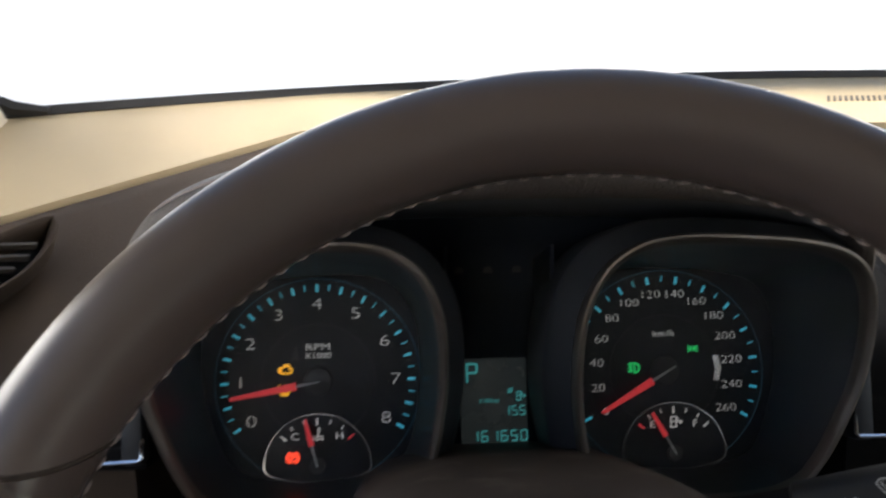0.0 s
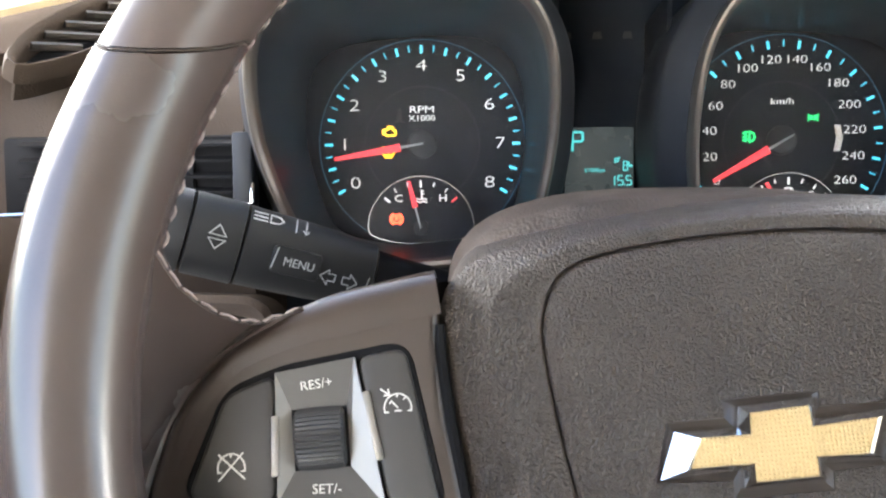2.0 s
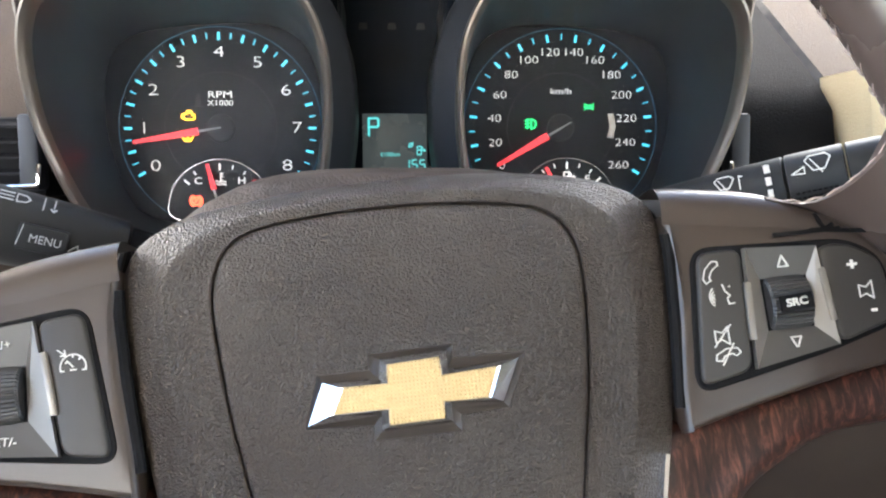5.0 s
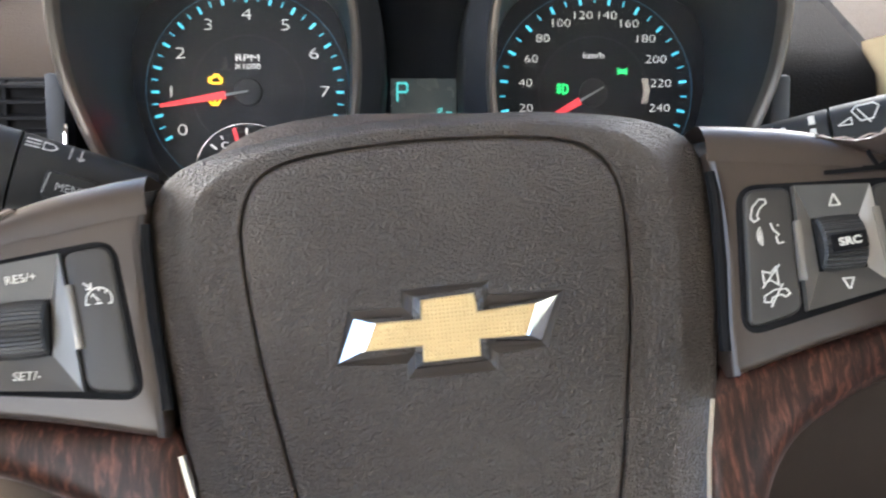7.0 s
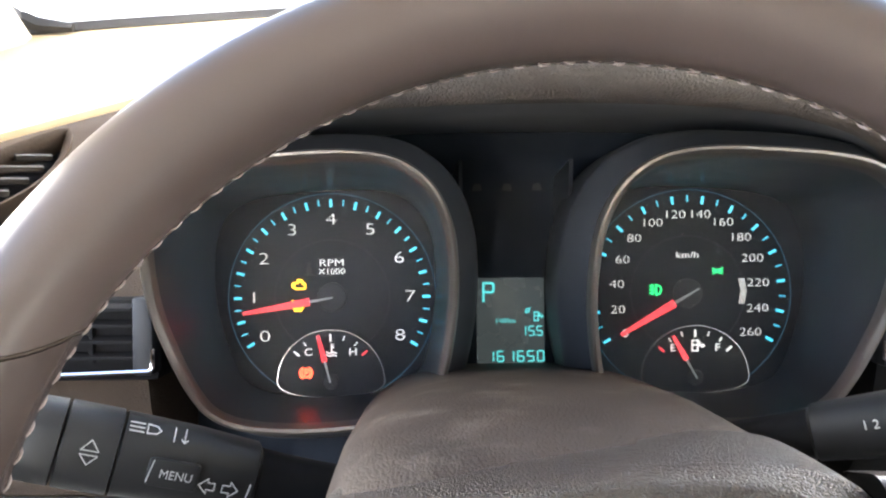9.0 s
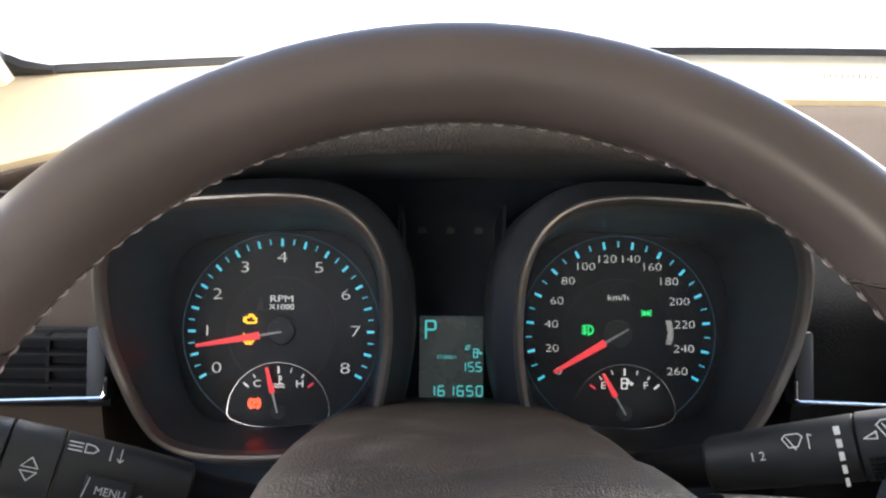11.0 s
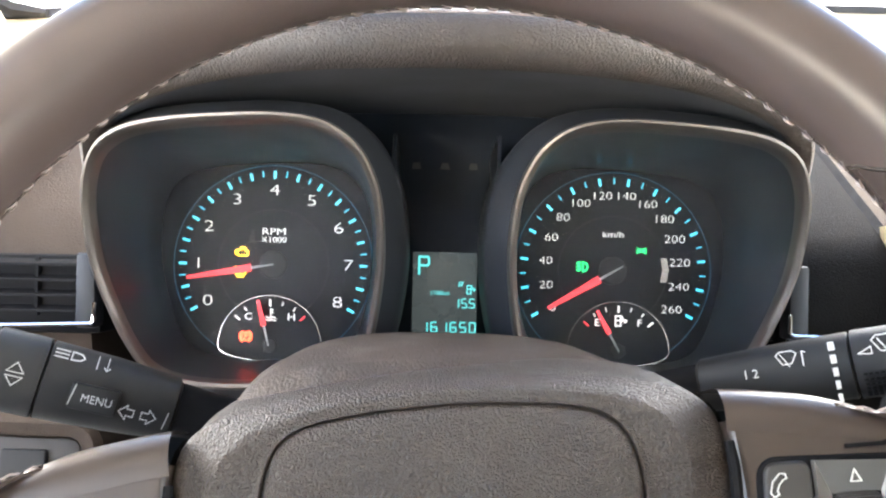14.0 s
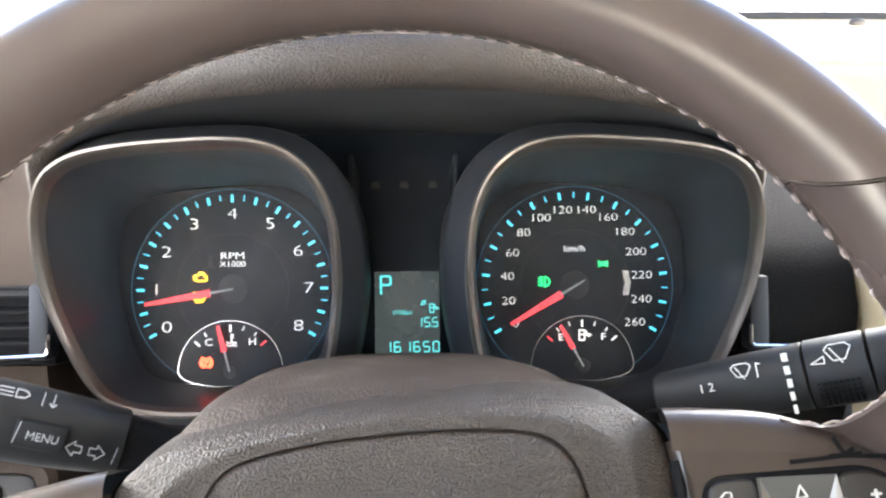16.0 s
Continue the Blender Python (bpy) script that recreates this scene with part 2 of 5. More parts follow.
def spline(points, n, closed=True):
    """n points on a Catmull-Rom curve through the given points, evenly along it."""
    pts = [Vector(p) for p in points]
    count = len(pts)
    fine = []
    spans = count if closed else count - 1
    for i in range(spans):
        if closed:
            p0, p1, p2, p3 = (pts[(i + k) % count] for k in (-1, 0, 1, 2))
        else:
            p0, p1, p2, p3 = pts[max(i - 1, 0)], pts[i], pts[i + 1], pts[min(i + 2, count - 1)]
        for k in range(16):
            u = k / 16
            fine.append(0.5 * (2 * p1 + (p2 - p0) * u + (2 * p0 - 5 * p1 + 4 * p2 - p3) * u * u + (3 * p1 - p0 - 3 * p2 + p3) * u ** 3))
    fine.append(pts[0].copy() if closed else pts[-1].copy())
    steps = [0.0]
    for a, b in zip(fine, fine[1:]):
        steps.append(steps[-1] + (b - a).length)
    total, result, j = steps[-1], [], 0
    for k in range(n):
        s = total * k / (n if closed else n - 1)
        while j < len(steps) - 2 and steps[j + 1] < s:
            j += 1
        span = max(steps[j + 1] - steps[j], 1e-12)
        result.append(fine[j].lerp(fine[j + 1], min(1, (s - steps[j]) / span)))
    return result


def rounded(points, radius, per=5):
    """A polygon in x, z with its corners rounded."""
    result, n = [], len(points)
    for i in range(n):
        a, b, c = Vector(points[i - 1]), Vector(points[i]), Vector(points[(i + 1) % n])
        r = min(radius, (a - b).length * 0.45, (c - b).length * 0.45)
        p, q = b + (a - b).normalized() * r, b + (c - b).normalized() * r
        for k in range(per + 1):
            u = k / per
            result.append(p * (1 - u) ** 2 + b * 2 * u * (1 - u) + q * u * u)
    return result


def inset(loop, d):
    """A 2D loop moved inwards by d."""
    n = len(loop)
    area = sum(loop[i - 1].x * loop[i].y - loop[i].x * loop[i - 1].y for i in range(n))
    sign = 1 if area > 0 else -1
    moved = []
    for i in range(n):
        t = loop[(i + 1) % n] - loop[i - 1]
        t = t.normalized() if t.length > 1e-9 else Vector((1, 0))
        moved.append(loop[i] + Vector((-t.y, t.x)) * d * sign)
    return moved


def plate(loop, front, back, bevel=0.001, dome=0.0, rings=1, centre=None, flat=True):
    """A slab with rounded front edge, from a 2D loop in x, z; front is its y towards the driver."""
    loop = [Vector((p[0], p[1])) for p in loop]
    stack = [(loop, back), (loop, front + bevel)]
    for u in (30, 60, 90):
        stack.append((inset(loop, bevel * (1 - math.cos(radians(u)))), front + bevel * (1 - math.sin(radians(u)))))
    last = stack[-1][0]
    bm = loft([[(p.x, y, p.y) for p in ring] for ring, y in stack])
    mid = Vector(centre) if centre else sum(last, Vector((0, 0))) / len(last)
    if dome or rings > 1:
        rows = []
        for k in range(rings + 1):
            s = 1 - k / (rings + 0.5)
            rows.append([(mid.x + (p.x - mid.x) * s, front - dome * (1 - s * s), mid.y + (p.y - mid.y) * s) for p in last])
        loft(rows, caps=(False, True), bm=bm)
        bmesh.ops.remove_doubles(bm, verts=bm.verts, dist=1e-6)
    else:
        top = [v for v in bm.verts if abs(v.co.y - front) < 1e-7]
        face = bm.faces.new(top[-len(last):])
        bmesh.ops.triangulate(bm, faces=[face])
    bm.faces.new([v for v in bm.verts][: len(loop)])
    return bm


def box(x0, x1, y0, y1, z0, z1, bevel=0.0):
    bm = bmesh.new()
    bmesh.ops.create_cube(bm, size=1, matrix=Matrix.LocRotScale(((x0 + x1) / 2, (y0 + y1) / 2, (z0 + z1) / 2), None, (x1 - x0, y1 - y0, z1 - z0)))
    if bevel:
        bmesh.ops.bevel(bm, geom=bm.edges[:], offset=bevel, segments=2, affect="EDGES", profile=0.5)
    return bm


def tube(path, radius, sides=8, closed=False, caps=True):
    """A round bar along 3D points; radius a number or one a point."""
    pts = [Vector(p) for p in path]
    n = len(pts)
    rings, up = [], None
    for i, p in enumerate(pts):
        a = pts[i - 1] if (closed or i) else p
        b = pts[(i + 1) % n] if (closed or i < n - 1) else p
        t = (b - a).normalized()
        if up is None:
            up = Vector((0, 0, 1)) if abs(t.z) < 0.9 else Vector((0, 1, 0))
        side = t.cross(up).normalized()
        up = side.cross(t).normalized()
        r = radius if isinstance(radius, float) else radius[i]
        rings.append([p + (side * math.cos(2 * math.pi * k / sides) + up * math.sin(2 * math.pi * k / sides)) * r for k in range(sides)])
    if closed:
        rings.append(rings[0])
    bm = loft(rings, caps=(caps and not closed, caps and not closed))
    bmesh.ops.remove_doubles(bm, verts=bm.verts, dist=1e-7)
    return bm


def strokes(lines, width, depth=0.0003):
    """Flat lines in x, z, standing depth proud towards the driver."""
    bm = bmesh.new()
    for line in lines:
        for (ax, az), (bx, bz) in zip(line, line[1:]):
            a, b = Vector((ax, az)), Vector((bx, bz))
            if (b - a).length < 1e-7:
                continue
            t = (b - a).normalized()
            s = Vector((-t.y, t.x)) * width / 2
            a, b = a - t * width * 0.3, b + t * width * 0.3
            corners = [a - s, b - s, b + s, a + s]
            front = [bm.verts.new((p.x, -depth, p.y)) for p in corners]
            back = [bm.verts.new((p.x, 0, p.y)) for p in corners]
            bm.faces.new(front)
            for i in range(4):
                bm.faces.new((front[i], back[i], back[(i + 1) % 4], front[(i + 1) % 4]))
    return bm


def filled(loops, depth=0.0003):
    """Flat filled shapes in x, z."""
    bm = bmesh.new()
    for loop in loops:
        front = [bm.verts.new((p[0], -depth, p[1])) for p in loop]
        back = [bm.verts.new((p[0], 0, p[1])) for p in loop]
        bm.faces.new(front)
        for i in range(len(loop)):
            bm.faces.new((front[i], back[i], back[(i + 1) % len(loop)], front[(i + 1) % len(loop)]))
    return bm


def arc(cx, cz, r, a0, a1, n=12, rz=None):
    """Points on an arc; degrees from the top, clockwise."""
    rz = rz or r
    return [(cx + r * math.sin(radians(a0 + (a1 - a0) * k / n)), cz + rz * math.cos(radians(a0 + (a1 - a0) * k / n))) for k in range(n + 1)]


def lettering(name, text, height, mat, parent, m, stretch=1.0, spacing=1.0, bold=0.0):
    """Built-in-font letters as a mesh, upright in x, z and facing the driver."""
    curve = bpy.data.curves.new(name, "FONT")
    curve.body, curve.size, curve.align_x, curve.align_y, curve.extrude, curve.space_character, curve.offset = text, height / 0.7, "CENTER", "CENTER", 0.00012, spacing, bold
    curve.resolution_u = 3
    tmp = bpy.data.objects.new(name, curve)
    me = bpy.data.meshes.new_from_object(tmp)
    me.transform(pose(0, 0, 0, 90, 0, 0) @ Matrix.Diagonal((stretch, 1, 1, 1)))
    bpy.data.objects.remove(tmp)
    me.materials.clear()
    me.materials.append(mat)
    ob = new(name, me)
    ob.parent, ob.matrix_basis = parent, m
    return ob


# ---- ground and what lies outside ----
def ground_sheet():
    bm = bmesh.new()
    bmesh.ops.create_grid(bm, x_segments=8, y_segments=8, size=600)
    return tagged(part("ground", bm, CONCRETE), "pale concrete ground in bright daylight", "ground", kind="structure")


ground_sheet()
# Added white backdrop: fills the windshield with glare and throws light back.
bm = box(-14, 18, 16.0, 16.3, 0.0, 4.4, 0.02)
tagged(part("backdrop", bm, GLAREWHITE), "white wall far ahead in glaring daylight", "wall", kind="structure")

# ---- the car's shell ----
MID = 0.38  # the car's centre line


def shell_piece(name, bm, mat, label, category, smooth=True):
    return tagged(part(name, bm, mat, smooth=smooth), label, category, kind="structure")


shell_piece("floor", box(-0.42, 1.18, -2.5, 0.9, 0.28, 0.34, 0.01), CARPET, "dark carpeted car floor", "floor")
# Unseen roof, sized to keep direct sun off the dashboard and rim.
shell_piece("ceiling", box(-0.50, 1.26, -2.4, -0.16, 1.50, 1.54, 0.015), LINER, "pale cloth headliner of the car", "headliner")
shell_piece("wall_left", box(-0.52, -0.46, -2.5, 0.62, 0.34, 1.06, 0.015), BROWN, "brown vinyl lining of the driver's door", "door lining")
shell_piece("wall_right", box(1.22, 1.28, -2.5, 0.62, 0.34, 1.06, 0.015), BROWN, "brown vinyl lining of the passenger's door", "door lining")
# Added behind the camera, roof-high, to stop rear light banding the rim.
shell_piece("wall_rear", box(-0.46, 1.22, -2.5, -2.4, 0.34, 1.49, 0.02), BROWN, "brown lining behind the rear seats", "lining")
shell_piece("wall_front", box(-0.46, 1.22, 0.86, 0.92, 0.34, 1.05, 0.01), CARPET, "dark bulkhead behind the dashboard", "bulkhead")
for side, x in (("left", -0.44), ("right", 1.2)):
    bm = tube([(x, -1.15, 1.04), (x + (0.05 if x < 0 else -0.05), -1.2, 1.52)], 0.045, 8)
    shell_piece("trim", bm, LINER, "pale middle roof pillar", "pillar")


def windshield():
    """Raked glass over the dashboard, with its dark lower seal."""
    base = []
    for k in range(21):
        u = -1 + k / 10
        base.append(Vector((MID + 0.79 * u, 0.445 - 0.115 * u * u, 1.136 - 0.016 * u * u)))
    top = [Vector((MID + (p.x - MID) * 0.86, p.y - 0.60, 1.50)) for p in base]
    ob = new("window_1")
    tagged(ob, "raked windshield glass, blown out by daylight", "windshield", kind="structure")
    up = Vector((0, 0.0026, 0.0040))
    ring = base + top[::-1]
    bm = bmesh.new()
    under, over = [bm.verts.new(p) for p in ring], [bm.verts.new(p + up) for p in ring]
    n, m = len(ring), len(base)
    for k in range(m - 1):
        bm.faces.new((under[k], under[k + 1], under[n - 2 - k], under[n - 1 - k]))
        bm.faces.new((over[k], over[n - 1 - k], over[n - 2 - k], over[k + 1]))
    for k in range(n):
        bm.faces.new((under[k], over[k], over[(k + 1) % n], under[(k + 1) % n]))
    pane = part("pane", bm, glass, ob, "clear windshield glass")
    pane.visible_shadow = False
    part("seal", tube([p + Vector((0, -0.008, -0.004)) for p in base], 0.0075, 6), SEAL, ob, "black rubber windshield seal")
    for end in (0, -1):
        d = 1 if end == 0 else -1
        path = [base[end] + Vector((d * 0.05, -0.012, 0.001)), base[end] + Vector((d * 0.02, -0.012, 0.004)), base[end] + Vector((d * 0.004, -0.02, 0.012))]
        path += [base[end].lerp(top[end], u) + Vector((d * 0.002, -0.012, -0.004)) for u in (0.05, 0.12, 0.3, 0.6, 1.0)]
        part("side_seal", tube(path, [0.004, 0.007, 0.009, 0.010, 0.010, 0.010, 0.010, 0.010], 6), SEAL, ob, "black band along the glass edge")
    return base


BASE = windshield()


def pillar(side):
    """The trim of the slanting post beside the windshield."""
    s = -1 if side == "left" else 1
    rows = []
    for k in range(9):
        u = k / 8
        x, y, z = MID + s * (0.795 - 0.105 * u), 0.315 - 0.60 * u, 1.090 + 0.41 * u
        row = []
        for dx, dy in ((-0.015, 0.03), (0.02, 0.03), (0.06, -0.01), (0.075, -0.08), (0.05, -0.13), (0.02, -0.10), (-0.005, -0.05), (-0.02, 0.0)):
            row.append((x + s * dx, y + dy, z))
        rows.append(row)
    shell_piece("trim", loft(rows, caps=(True, True)), LINER, "beige padded windshield post trim", "pillar trim")


pillar("left")
pillar("right")


# ---- dashboard ----
def split_line(x):
    """Where the beige top of the dashboard meets its brown face."""
    y = min(0.276, 0.0927 + (x + 0.314) * 1.02)
    if x > 0.9:
        y = min(y, 0.276 - (x - 0.9) * 1.0)
    y = max(y, 0.02)
    return y, 1.068 + 0.14 * y


dashboard = thing("dashboard", Matrix(), "two-tone dashboard with a beige top and brown grained face", "dashboard")
xs = [-0.46 + 1.68 * k / 240 for k in range(241)]


def dash_top():
    rows = []
    for k in range(9):
        u = k / 8
        row = []
        for x in xs:
            ys, zs = split_line(x)
            v = (x - MID) / 0.84
            yb = 0.462 - 0.13 * v * v
            zb = 1.068 + 0.14 * yb
            row.append((x, ys + (yb - ys) * u, zs + (zb - zs) * u + 0.006 * math.sin(math.pi * u)))
        rows.append(row)
    rows.append([(x, y, z - 0.05) for x, y, z in rows[-1]])
    under = [[(x, y + 0.012, z - 0.012) for x, y, z in rows[0]], [(x, y + 0.001, z - 0.006) for x, y, z in rows[0]]]
    return loft(under + rows, closed=False)


def dash_face(x0, x1):
    rows = []
    knots = lambda ys, zs: [(ys + 0.004, zs - 0.006), (ys - 0.002, zs - 0.003), (ys - 0.025, zs - 0.006), (ys - 0.07, zs - 0.022), (ys * 0.25 - 0.01, 1.046), (-0.026, 1.020), (-0.042, 0.985), (-0.046, 0.95), (-0.03, 0.88), (0.02, 0.78), (0.06, 0.62), (0.16, 0.40)]
    for x in [x for x in xs if x0 - 0.004 <= x <= x1 + 0.004]:
        ys, zs = split_line(x)
        u = min(1.0, max(0.0, (0.198 - abs(x)) / 0.014))
        gap = 0.16 * u * u * (3 - 2 * u)
        rows.append([(x, p.x + gap * min(1.0, max(0.0, (ys - 0.07 - p.x) / 0.1)), p.y - gap * 0.25 * min(1.0, max(0.0, (ys - 0.07 - p.x) / 0.1))) for p in spline([(*k, 0) for k in knots(ys, zs)], 44, closed=False)])
    return loft(rows, closed=False)


part("top_pad", dash_top(), BEIGE, dashboard, "beige grained top pad")
part("face_panel", dash_face(-0.46, 0.182), BROWN, dashboard, "brown grained lower face")
part("shaded_panel", dash_face(0.189, 0.259), SHADEDFACE, dashboard, "dark grained panel between the instruments and the console")
part("face_panel", dash_face(0.266, 1.22), BROWN, dashboard, "brown grained lower face")


# ---- side air vents ----
def side_vent(m, w, h, label):
    """An oval outlet with a raised surround and slanting slats."""
    vent = thing("air_vent", m, label, "air vent", group="air vents")
    loop = [Vector((p.x, p.y)) for p in spline([(-w, -h * 0.75, 0), (-w * 1.04, -h * 0.2, 0), (-w * 0.6, h * 0.55, 0), (w * 0.2, h, 0), (w * 0.92, h * 0.98, 0), (w, h * 0.75, 0), (w * 0.72, -h * 0.1, 0), (w * 0.25, -h * 0.75, 0), (-w * 0.4, -h, 0)], 60)]
    rings = [(inset(loop, -0.0034), 0.012), (inset(loop, -0.0028), 0.002), (inset(loop, -0.0016), -0.0008), (loop, 0.0), (inset(loop, 0.002), 0.004), (inset(loop, 0.003), 0.03)]
    part("surround", loft([[(p.x, y, p.y) for p in r] for r, y in rings], caps=(False, True)), BROWN, vent, "grey-brown vent surround")
    part("duct", plate(inset(loop, 0.003), 0.016, 0.03, 0.001), VENT, vent, "dark vent duct")
    hole = inset(loop, 0.004)

    def inside(x, z):
        odd = False
        for p, q in zip(hole, hole[1:] + hole[:1]):
            if (p.y > z) != (q.y > z) and x < p.x + (q.x - p.x) * (z - p.y) / (q.y - p.y):
                odd = not odd
        return odd

    for k in range(5):
        mid = -w * 0.70 + k * w * 0.36
        run = [(mid + 0.050 * u, -h * 1.7 * u) for u in [-0.6 + j / 50 for j in range(61)]]
        run = [p for p in run if inside(*p)]
        if len(run) > 5:
            ends = [[(x, 0.006, z), (x, 0.003, z + 0.0006), (x + 0.0006, 0.003, z + 0.0022), (x + 0.0006, 0.010, z + 0.0028)] for x, z in (run[0], run[-1])]
            part("slat", loft(ends, caps=(True, True)), SLAT, vent)
    return vent


ux = Vector((0.50, 0.85, 0.11)).normalized()
un = Vector((0.45, -0.37, 0.81))
un = (un - ux * un.dot(ux)).normalized()
side_vent(Matrix.Translation((-0.288, 0.010, 1.072)) @ Matrix((ux, -un, un.cross(ux))).transposed().to_4x4(), 0.056, 0.0155, "slatted oval demister vent in the brown dashboard face")


def cluster_vent(sign):
    """The dark louvred outlet left of the instruments, with a bright strip under it; on the right a plain dark box in
    place of shade.
    """
    vent = thing("air_vent", CAR, "dark air vent beside the instruments with a chrome strip", "air vent", group="air vents")
    a, b = 0.1905, 0.330 if sign < 0 else 0.262
    x0, x1 = (a, b) if sign > 0 else (-b, -a)
    inner = sign * 0.2015
    front = -0.046 if sign < 0 else -0.020
    part("housing", box(x0, x1, front, front + 0.042, -0.040, 0.004, 0.003), VENT, vent, "black vent housing")
    for k in range(4 if sign < 0 else 0):
        z = -0.028 + k * 0.0085
        bm = loft([[(x0 + 0.012, -0.0525, z), (x0 + 0.012, -0.044, z + 0.003), (x0 + 0.012, -0.044, z + 0.0045), (x0 + 0.012, -0.0525, z + 0.0015)],
                   [(x1 - 0.012, -0.0525, z), (x1 - 0.012, -0.044, z + 0.003), (x1 - 0.012, -0.044, z + 0.0045), (x1 - 0.012, -0.0525, z + 0.0015)]], caps=(True, True))
        part("slat", bm, VENT, vent)
    for x in () if sign > 0 else (0.225, 0.255, 0.285):
        part("vane", box(sign * x - 0.001, sign * x + 0.001, -0.050, -0.046, -0.030, 0.002), VENT, vent)
    part("frame_post", box(min(inner, sign * a), max(inner, sign * a), -0.056, -0.04, -0.036, 0.005, 0.002), BLACK, vent, "black vent frame post")
    bm = tube([(sign * b, -0.053, -0.0385), (sign * 0.25, -0.055, -0.0355), (sign * 0.1925, -0.0565, -0.0335), (sign * 0.1905, -0.0565, -0.032), (sign * 0.1905, -0.0565, -0.022)], 0.0011, 6)
    part("chrome_strip", bm, CHROME, vent, "thin chrome strip")


cluster_vent(-1)
# No outlet on this side: the black box only darkens the shaded hollow.
cluster_vent(1)


def centre_trim():
    """The pale upright edge of the centre console."""
    ob = thing("console_trim", CAR, "beige plastic edge trim of the centre console", "trim")
    rows = []
    for k in range(9):
        z = -0.16 + 0.19 * k / 8
        y = -0.070 + 0.012 * (k / 8) ** 4
        rows.append([(0.2650, y + 0.05, z), (0.2650, y + 0.004, z), (0.2675, y, z), (0.285, y - 0.004, z), (0.33, y - 0.006, z), (0.335, y + 0.05, z)])
    part("edge", loft(rows, caps=(True, True)), BEIGE, ob, "beige console edge")


centre_trim()


def sensor_dome():
    ob = thing("light_sensor", Matrix.Translation((0.4560, 0.3900, 1.1270)), "small grey domed sensor on the dashboard top", "sensor")
    rows = [[(r * math.cos(2 * math.pi * i / 20), r * math.sin(2 * math.pi * i / 20), z) for i in range(20)] for r, z in ((0.0085, -0.002), (0.0085, 0.0015), (0.0075, 0.0045), (0.0050, 0.0068), (0.002, 0.0078))]
    part("dome", loft(rows, caps=(True, True)), SLAT, ob, "grey plastic dome")


sensor_dome()


def demister_grille():
    ob = thing("demister_grille", Matrix.Translation((0.47, 0.338, 1.1195)) @ pose(0, 0, 0, 10, 0, 0), "long slotted demister grille in the beige dashboard top", "grille")
    part("frame", box(-0.115, 0.115, -0.011, 0.011, -0.006, 0.0008, 0.001), BEIGE, ob, "beige grille frame")
    bm = box(-0.0011, 0.0011, -0.008, 0.008, 0.0, 0.0014)
    me = bpy.data.meshes.new("slot")
    bm.to_mesh(me)
    bm.free()
    me.materials.append(SLAT)
    for k in range(40):
        shared("slot", me, ob, pose(-0.109 + k * 0.0056, 0, 0.0003, 0, 0, -24))


demister_grille()


def switch_panel():
    """The headlamp switch panel low beside the column."""
    ob = thing("switch_panel", CAR @ pose(-0.232, -0.098, -0.098, -8, 0, 8), "brown recessed light switch panel under the dashboard", "switch panel")
    loop = rounded([(-0.060, -0.028), (0.046, -0.034), (0.052, 0.010), (-0.060, 0.016)], 0.010, 6)
    ring = lambda d, y: [(p.x, y, p.y) for p in inset(loop, d)]
    part("surround", loft([ring(-0.012, 0.07), ring(-0.010, 0.003), ring(-0.006, -0.001), ring(0.0, 0.0), ring(0.0012, 0.004)]), BROWN, ob, "brown moulded surround")
    part("plate", plate(inset(loop, 0.0010), 0.003, 0.02, 0.0012), BUTTON, ob, "dark switch plate")
    part("button", plate(rounded([(0.012, -0.014), (0.034, -0.015), (0.034, 0.004), (0.012, 0.005)], 0.002, 4), 0.0, 0.006, 0.001), STALK, ob, "square black button")


switch_panel()

# ---- instrument cluster ----
cluster = thing("instrument_cluster", CAR, "black instrument cluster with two lit dials and a small display", "instrument cluster")
DX = 0.1039  # each dial's centre from the middle


def bezel_y(z):
    return -0.083 - 0.45 * z


POD = [(-0.0320, 0.008), (-0.0335, 0.035), (-0.0400, 0.0535), (-0.0500, 0.0650), (-0.0640, 0.0720), (-0.0850, 0.0745), (-0.1130, 0.0735), (-0.1400, 0.0710), (-0.1600, 0.0665), (-0.1740, 0.0575),
       (-0.1815, 0.0430), (-0.1845, 0.0250), (-0.1840, 0.0000), (-0.1790, -0.0230), (-0.1715, -0.0450), (-0.1620, -0.0590), (-0.1450, -0.0665), (-0.1180, -0.0690), (-0.0850, -0.0670), (-0.0600, -0.0615), (-0.0450, -0.0520), (-0.0385, -0.0380), (-0.0340, -0.0150)]
POD_LOOP = [Vector((p.x, p.y)) for p in spline([(x, z, 0) for x, z in POD], 120)]


